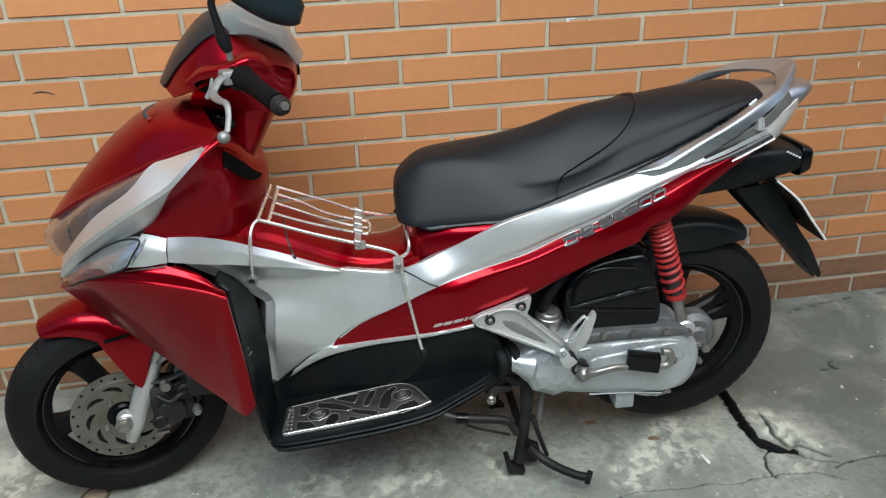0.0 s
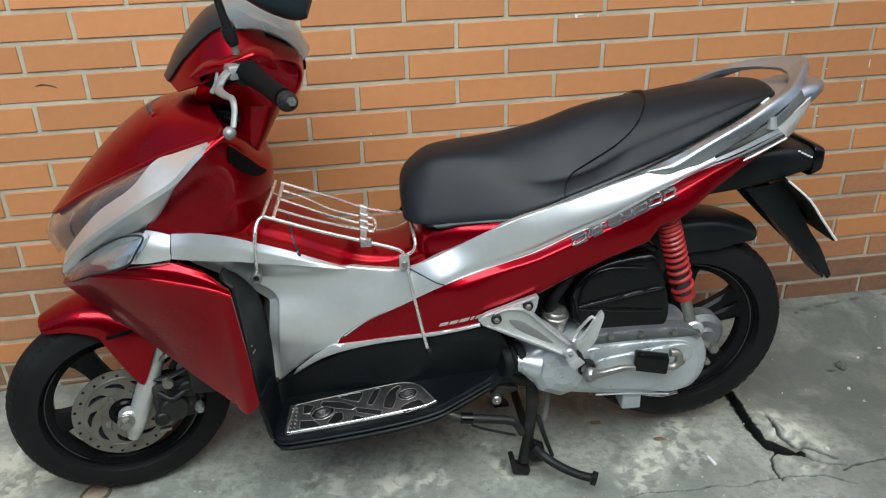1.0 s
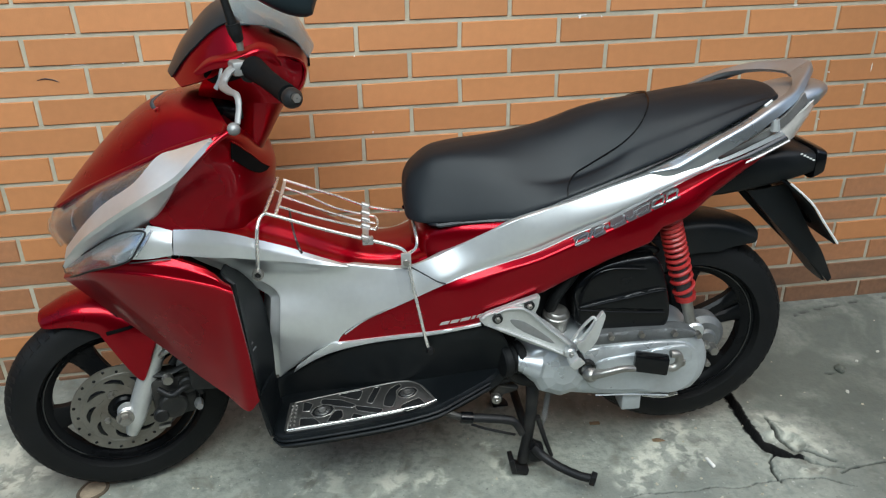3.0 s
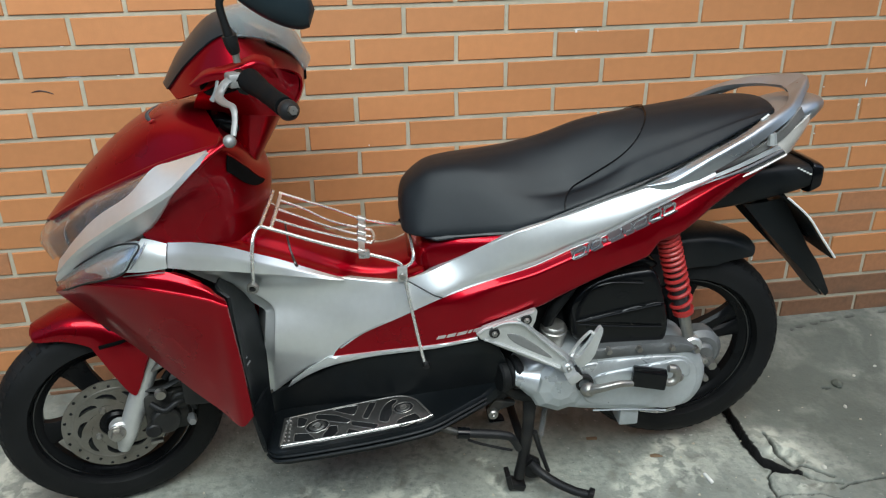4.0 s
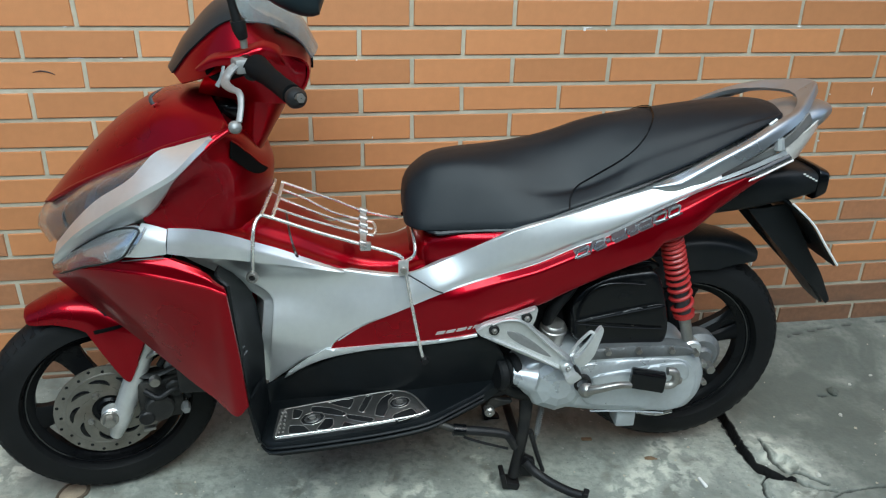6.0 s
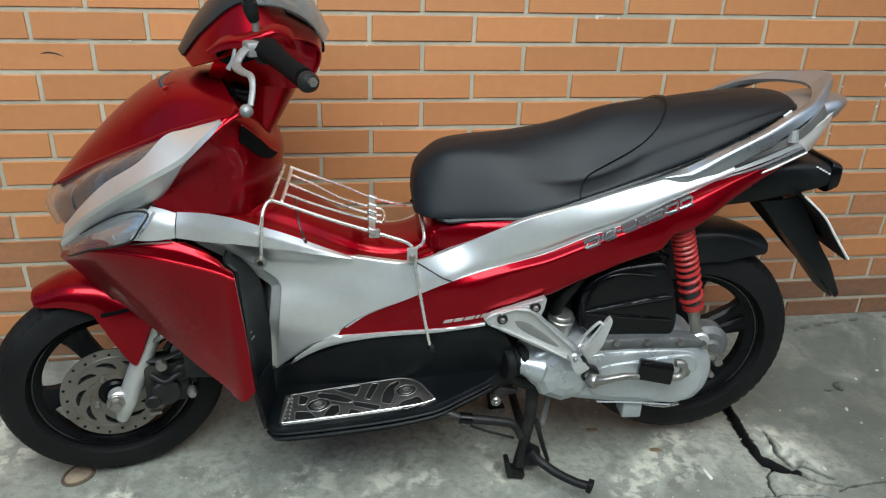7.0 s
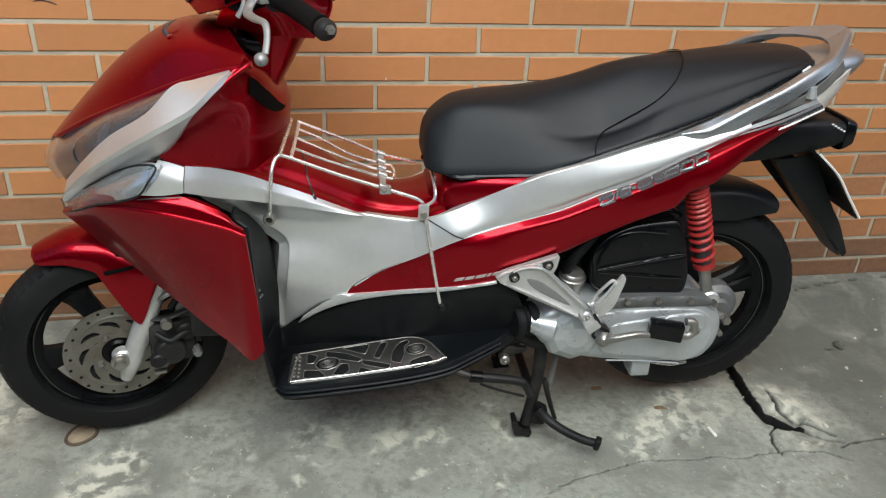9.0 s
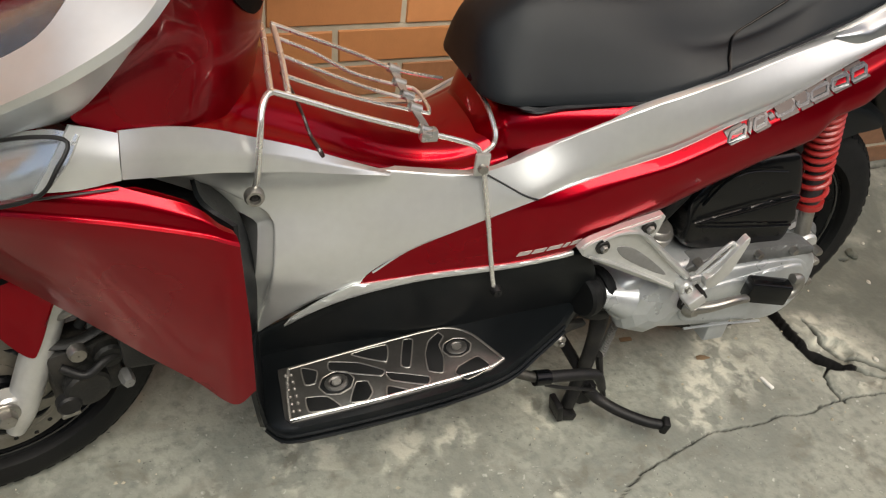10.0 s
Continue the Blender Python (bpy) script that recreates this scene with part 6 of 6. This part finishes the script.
# passenger foot rest
ARM = list(spline([(.135, .459), (.150, .472), (.196, .488), (.249, .510)], 4)) + [(.253, .506)] + list(spline([(.250, .485), (.247, .466), (.277, .441), (.318, .405)], 4)) + list(spline([(.327, .396), (.330, .383), (.324, .371), (.313, .367), (.296, .376), (.207, .414), (.144, .447)], 4))
arm_y = lambda x, z: -.180 - .16 * np.maximum(x - .20, 0)
bracket = part("foot_rest_bracket", sheet_over(ARM, arm_y, thick=.010, edge=.002, grid=.007, roll=.6), ALLOY, scooter, "cast aluminium foot rest bracket", angle=20)
ridge = lambda pts, r, q=.003: tube([(x, float(arm_y(x, z)) - q, z) for x, z in pts], r, 8, 5, .8)
part("bracket_ridge", ridge([(.166, .474), (.186, .482), (.205, .484), (.228, .479), (.274, .437), (.315, .402)], (.003, .004, .005, .006, .006, .007)), ALLOY, bracket)
part("bracket_ridge", ridge([(.150, .448), (.188, .432), (.252, .404), (.300, .381)], (.0025, .004, .004, .005)), ALLOY, bracket)
part("bracket_ridge", ridge([(.140, .461), (.156, .472), (.198, .486), (.246, .506)], .0022, .001), ALLOY, bracket)
part("bracket_groove", sheet_over(spline([(.196, .456), (.222, .452), (.262, .424), (.285, .402), (.255, .412), (.210, .436)], 3, True), arm_y, thick=.003, edge=.001, grid=.008, lift=.0008), DULL_ALLOY, bracket)
for x, z in ((.170, .461), (.232, .489)):
    part("bracket_boss", moved(disc_y(.0105, -.003, .004, 20, .001), place(x, -.182 - .16 * max(x - .2, 0), z)), DARK_STEEL, bracket)
    part("bracket_bolt", moved(lathe([(.001, -.006), (.004, -.006), (.006, -.004), (.0065, .004), (.001, .004)], 6), place(x, -.184 - .16 * max(x - .2, 0), z)), STEEL, bracket)
part("pivot_boss", moved(disc_y(.012, -.012, .012, 20, .003), place(.315, -.203, .386)), ALLOY, bracket)
part("pivot_pin", moved(disc_y(.005, -.004, .006, 12, .001), place(.315, -.216, .386)), STEEL, bracket)
peg = part("folding_foot_peg", sheet_over(spline([(.318, .424), (.331, .430), (.348, .458), (.362, .483), (.369, .487), (.372, .477), (.364, .448), (.356, .424), (.337, .401), (.324, .408)], 3, True), lambda x, z: -.232 - .3 * np.abs((x - .335) * .86 - (z - .415) * .45), thick=.010, edge=.002, grid=.008, roll=.6), ALLOY, scooter, "folded aluminium foot peg", angle=25)
part("peg_loop", tube([(.311, -.222, .424), (.329, -.224, .453), (.346, -.225, .473), (.352, -.225, .474), (.354, -.225, .466), (.341, -.225, .445), (.322, -.223, .421)], .0032, 8, 5), ALLOY, peg)
part("peg_block", moved(box(-.014, .014, -.014, .014, -.010, .010, .003), place(.322, -.222, .376) @ pose(0, 0, 0, 0, -38, 0)), ALLOY, peg)
part("peg_gap", moved(box(-.003, .003, -.010, .010, -.008, .008, .001), place(.331, -.224, .388) @ pose(0, 0, 0, 0, -38, 0)), DARK_STEEL, peg)

# stands
stand = part("centre_stand", tube([(.263, -.105, .275), (.260, -.119, .205), (.253, -.124, .129), (.240, -.129, .052)], (.017, .0135, .0125, .0125), 12, 5), DARK_STEEL, scooter, "black centre stand, down")
part("stand_leg", tube([(.262, .105, .270), (.252, .118, .200), (.238, .128, .120), (.226, .132, .030)], (.017, .0135, .0125, .0125), 12, 5), DARK_STEEL, stand)
for y, z in ((-.131, .036), (.132, .022)):
    part("stand_foot", join(moved(box(-.020, .020, -.016, .016, -.007, .009, .003), place(.233, y, z) @ pose(0, 0, 0, 0, 18, 0)), moved(box(-.006, .006, -.018, .018, -.016, .024, .003), place(.217, y, z + .012) @ pose(0, 0, 0, 0, -12, 0))), DARK_STEEL, stand)
part("stand_brace", tube([(.250, -.12, .13), (.246, 0, .14), (.250, .12, .13)], .010, 10, 3), DARK_STEEL, stand)
part("stand_gusset", sheet_over([(.250, .125), (.246, .062), (.262, .050), (.283, .048), (.290, .075), (.286, .094), (.268, .105)], lambda x, z: -.134 + 0 * x, thick=.012, edge=.003, grid=.010), DARK_STEEL, stand)
part("stand_link", tube([(.272, -.128, .172), (.288, -.131, .118), (.306, -.134, .066)], (.009, .008, .007), 10, 4, .7), DARK_STEEL, stand)
part("stand_lever", tube([(.262, -.138, .098), (.282, -.150, .080), (.313, -.178, .070), (.349, -.208, .068), (.374, -.224, .070)], (.011, .0105, .010, .0095, .0095), 12, 5), DARK_STEEL, stand)
part("lever_tip", moved(box(-.006, .007, -.011, .011, -.012, .013, .003), place(.376, -.226, .071) @ pose(0, 0, 0, 0, 10, -25)), DARK_STEEL, stand)
spring_pts = [(.301 + .005 * math.cos(a) - .010 * t, -.112 + .0075 * math.sin(a), .262 - .110 * t) for t, a in ((k / 160, k * 2 * math.pi / 8) for k in range(161))]
part("stand_spring", tube(spring_pts, .0017, 5, 1), DULL_ALLOY, stand, "bare steel return spring")
part("spring_hook", tube([(.291, -.112, .152), (.289, -.114, .138), (.286, -.120, .128)], .0022, 6, 4), DULL_ALLOY, stand)
side = part("side_stand", tube([(.094, -.221, .258), (.14, -.221, .252), (.188, -.221, .243), (.204, -.222, .233), (.217, -.222, .206)], (.0095, .0095, .0090, .0085, .007), 12, 5), DARK_STEEL, scooter, "black side stand, folded up")
part("stand_pin", tube([(.050, -.205, .268), (.094, -.220, .258)], (.0075, .0080), 12), GRIME, side, "rusty steel pin")
part("stand_sleeve", tube([(.090, -.221, .259), (.114, -.221, .2555)], .0120, 14), GLOSS_BLACK, side)
part("stand_loop", tube([(.112, -.222, .240), (.135, -.222, .229), (.170, -.222, .216), (.203, -.222, .205)], .0028, 8, 5), DARK_STEEL, side)
part("frame_tube", tube([(-.05, -.10, .24), (.10, -.11, .245), (.20, -.11, .27), (.27, -.10, .285)], .014, 10, 4), DARK_STEEL, scooter)
part("stand_bracket", sheet_over(spline([(.170, .226), (.182, .222), (.196, .238), (.222, .246), (.226, .254), (.200, .258), (.184, .262), (.172, .246)], 3, True), lambda x, z: -.128 + 0 * x, thick=.010, edge=.003, grid=.010), GRIME, scooter, "grimy cast bracket of the stand")
part("stand_pivot", moved(join(disc_y(.011, -.012, .012, 16, .003), disc_y(.005, -.018, .0, 10, .001)), place(.178, -.130, .234)), STEEL, scooter)
part("engine_mount", tube([(.195, -.11, .30), (.230, -.115, .275), (.262, -.108, .262)], (.016, .018, .020), 12, 4), DARK_STEEL, scooter)

# litter on the ground
def rest(x, y, dz=0.0):
    return float(ground_height(x, y)) + dz


butt = tagged(part("paper_scrap", box(-.004, .004, -.016, .016, 0, .006, .002), PAPER, None), "small white paper scrap lying on the concrete", "litter")
butt.matrix_world = pose(.669, -.574, rest(.669, -.574), 0, 0, 8)
scrap = tagged(part("brown_scrap", box(-.013, .013, -.005, .005, 0, .004, .0015), LEAF, None), "small torn brown scrap lying on the concrete", "litter")
scrap.matrix_world = pose(.455, -.389, rest(.455, -.389), 0, 0, -6)
leafm = [[(-.014, -.004, .0), (0, -.006, .002), (.014, -.001, .001)], [(-.015, 0, .003), (0, 0, .004), (.016, 0, .002)], [(-.013, .004, .001), (0, .006, .003), (.014, .002, .001)]]
leaf = tagged(part("dry_leaf", patch(leafm, .0008, 3, 3), LEAF, None), "small brown dry leaf on the concrete", "litter")
leaf.matrix_world = pose(.585, -.478, rest(.585, -.478, .001), 0, 0, -15)
stone_geo = []
for i, t in enumerate(np.linspace(-1, 1, 9)):
    k = math.sqrt(max(1 - t * t, 0.001))
    stone_geo.append([(.029 * k * math.cos(a) * (1 + .06 * math.sin(3 * a)), .034 * k * math.sin(a) * (1 + .06 * math.cos(2 * a)), .005 * t + .003) for a in np.linspace(0, 2 * math.pi, 24, endpoint=False)])
RUST = material("rusty_iron", (0.10, 0.075, 0.05), 0.85, 0.2, 0, 0.3, 30, 0.4, 200)
cover = tagged(part("iron_cap", loft(stone_geo), material("tan_cement", (0.27, 0.215, 0.15), 0.9, 0, 0, 0.25, 30, 0.4, 200), None), "small oval tan cap set in the concrete", "cap")
part("rim", tube([(.029 * math.cos(a) * (1 + .05 * math.sin(3 * a)), .034 * math.sin(a), .004) for a in np.linspace(0, 2 * math.pi, 25)], .0042, 8, 1), RUST, cover, "dark rusty rim")
cover.matrix_world = pose(-.748, -.388, rest(-.748, -.388, -.002), 0, 0, -35)
rng = random.Random(3)


def pebble(r, flat):
    """A broken lump with uneven facets."""
    rings = []
    for t in np.linspace(-.95, .95, 5):
        k = math.sqrt(1 - t * t)
        rings.append([(r * k * math.cos(a) * rng.uniform(.75, 1.2), r * .7 * k * math.sin(a) * rng.uniform(.75, 1.2), r * flat * (t + .6)) for a in np.linspace(0, 2 * math.pi, 7, endpoint=False)])
    return loft(rings)


dark_stone = material("dark_stone", (0.10, 0.11, 0.09), 0.85, 0, 0, 0.3, 60, 0.4, 300)
pale_stone = material("pale_concrete_chip", (0.55, 0.54, 0.47), 0.9, 0, 0, 0.15, 60, 0.4, 300)
for x, y, r, mat, label in ((1.190, -.292, .019, dark_stone, "dark grey pebble in a shallow dent of the concrete"), (1.075, -.020, .012, pale_stone, "pale flake of mortar beside the brick wall"),
                            (1.262, -.262, .006, pale_stone, "small pale chip of concrete"), (1.145, -.388, .007, pale_stone, "small pale chip of concrete"), (1.345, -.235, .006, pale_stone, "small pale chip of concrete"),
                            (.945, -.592, .008, pale_stone, "small pale chip of concrete by the crack")):
    ob = tagged(part("pebble" if mat is dark_stone else "concrete_chip", pebble(r, .55), mat, None, smooth=False), label, "stone" if mat is dark_stone else "chip")
    ob.matrix_world = pose(x, y, rest(x, y, -.001), 0, 0, rng.uniform(0, 180))
# old paint drips and specks on the wall
srng = random.Random(11)
for x, z, w, h in ((.49, .928, .003, .018), (.546, .928, .0015, .016), (.497, .936, .010, .004), (-.839, .911, .002, .040), (1.315, .770, .002, .030), (1.306, .710, .003, .008), (.021, .971, .006, .004), (-.015, .989, .002, .006), (.125, .823, .0012, .008), (-.067, .862, .002, .004),
                   (-.034, .674, .0015, .006), (.061, .632, .005, .003), (.395, .98, .005, .005), (1.064, .938, .007, .004), (-.707, .940, .004, .003), (-.696, .872, .016, .003), (-.599, .871, .003, .003), (1.192, .763, .002, .003), (1.065, .273, .002, .026), (1.19, .635, .002, .003)):
    n = 9
    ring = [(w * (1 + .35 * srng.uniform(-1, 1)) * math.cos(q), 0, h * .5 * (1 + .3 * srng.uniform(-1, 1)) * math.sin(q)) for q in np.linspace(0, 2 * math.pi, n, endpoint=False)]
    sp = part("paint_speck", loft([[(a * 1.0, .004, c) for a, b, c in ring], [(a, -.0003, c) for a, b, c in ring], [(a * .6, -.0007, c * .7) for a, b, c in ring]]), WHITE_MARK, wall)
    course = ((LINE0 - z) / COURSE) % 1.0
    sp.location = (x, .0034 if min(course, 1 - course) * COURSE < JOINT * .5 else .0004, z)
part("scratch", tube([(-.792, -.0004, .842), (-.775, -.0006, .845), (-.758, -.0006, .842), (-.745, -.0004, .836)], (.0006, .0016, .0014, .0006), 6, 4, .4, (0, 1, 0)), DARK_MARK, wall, "short dark scratch")
rng = random.Random(5)
chips = []
for k in range(220):
    x, y = rng.uniform(-1.1, 1.6), rng.uniform(-1.15, -.06)
    s = rng.uniform(.0015, .0045)
    z = rest(x, y)
    a = rng.uniform(0, 3.1)
    base = [(x + s * rng.uniform(.6, 1.4) * math.cos(a + q), y + s * rng.uniform(.6, 1.4) * math.sin(a + q), z) for q in (0, 1.5, 3.1, 4.6)]
    tip = [(x + s * .5 * math.cos(a + q), y + s * .5 * math.sin(a + q), z + s * .7) for q in (0, 1.5, 3.1, 4.6)]
    chips.append((base + tip, [(4, 5, 6, 7)] + [(i, (i + 1) % 4, 4 + (i + 1) % 4, 4 + i) for i in range(4)]))
v, f = join(*chips)
me = bpy.data.meshes.new("grit")
me.from_pydata(v, [], f)
me.materials.append(MORTAR)
tagged(new("grit", me), "loose pale grit scattered on the concrete", "grit", kind="stuff")

build_bricks()
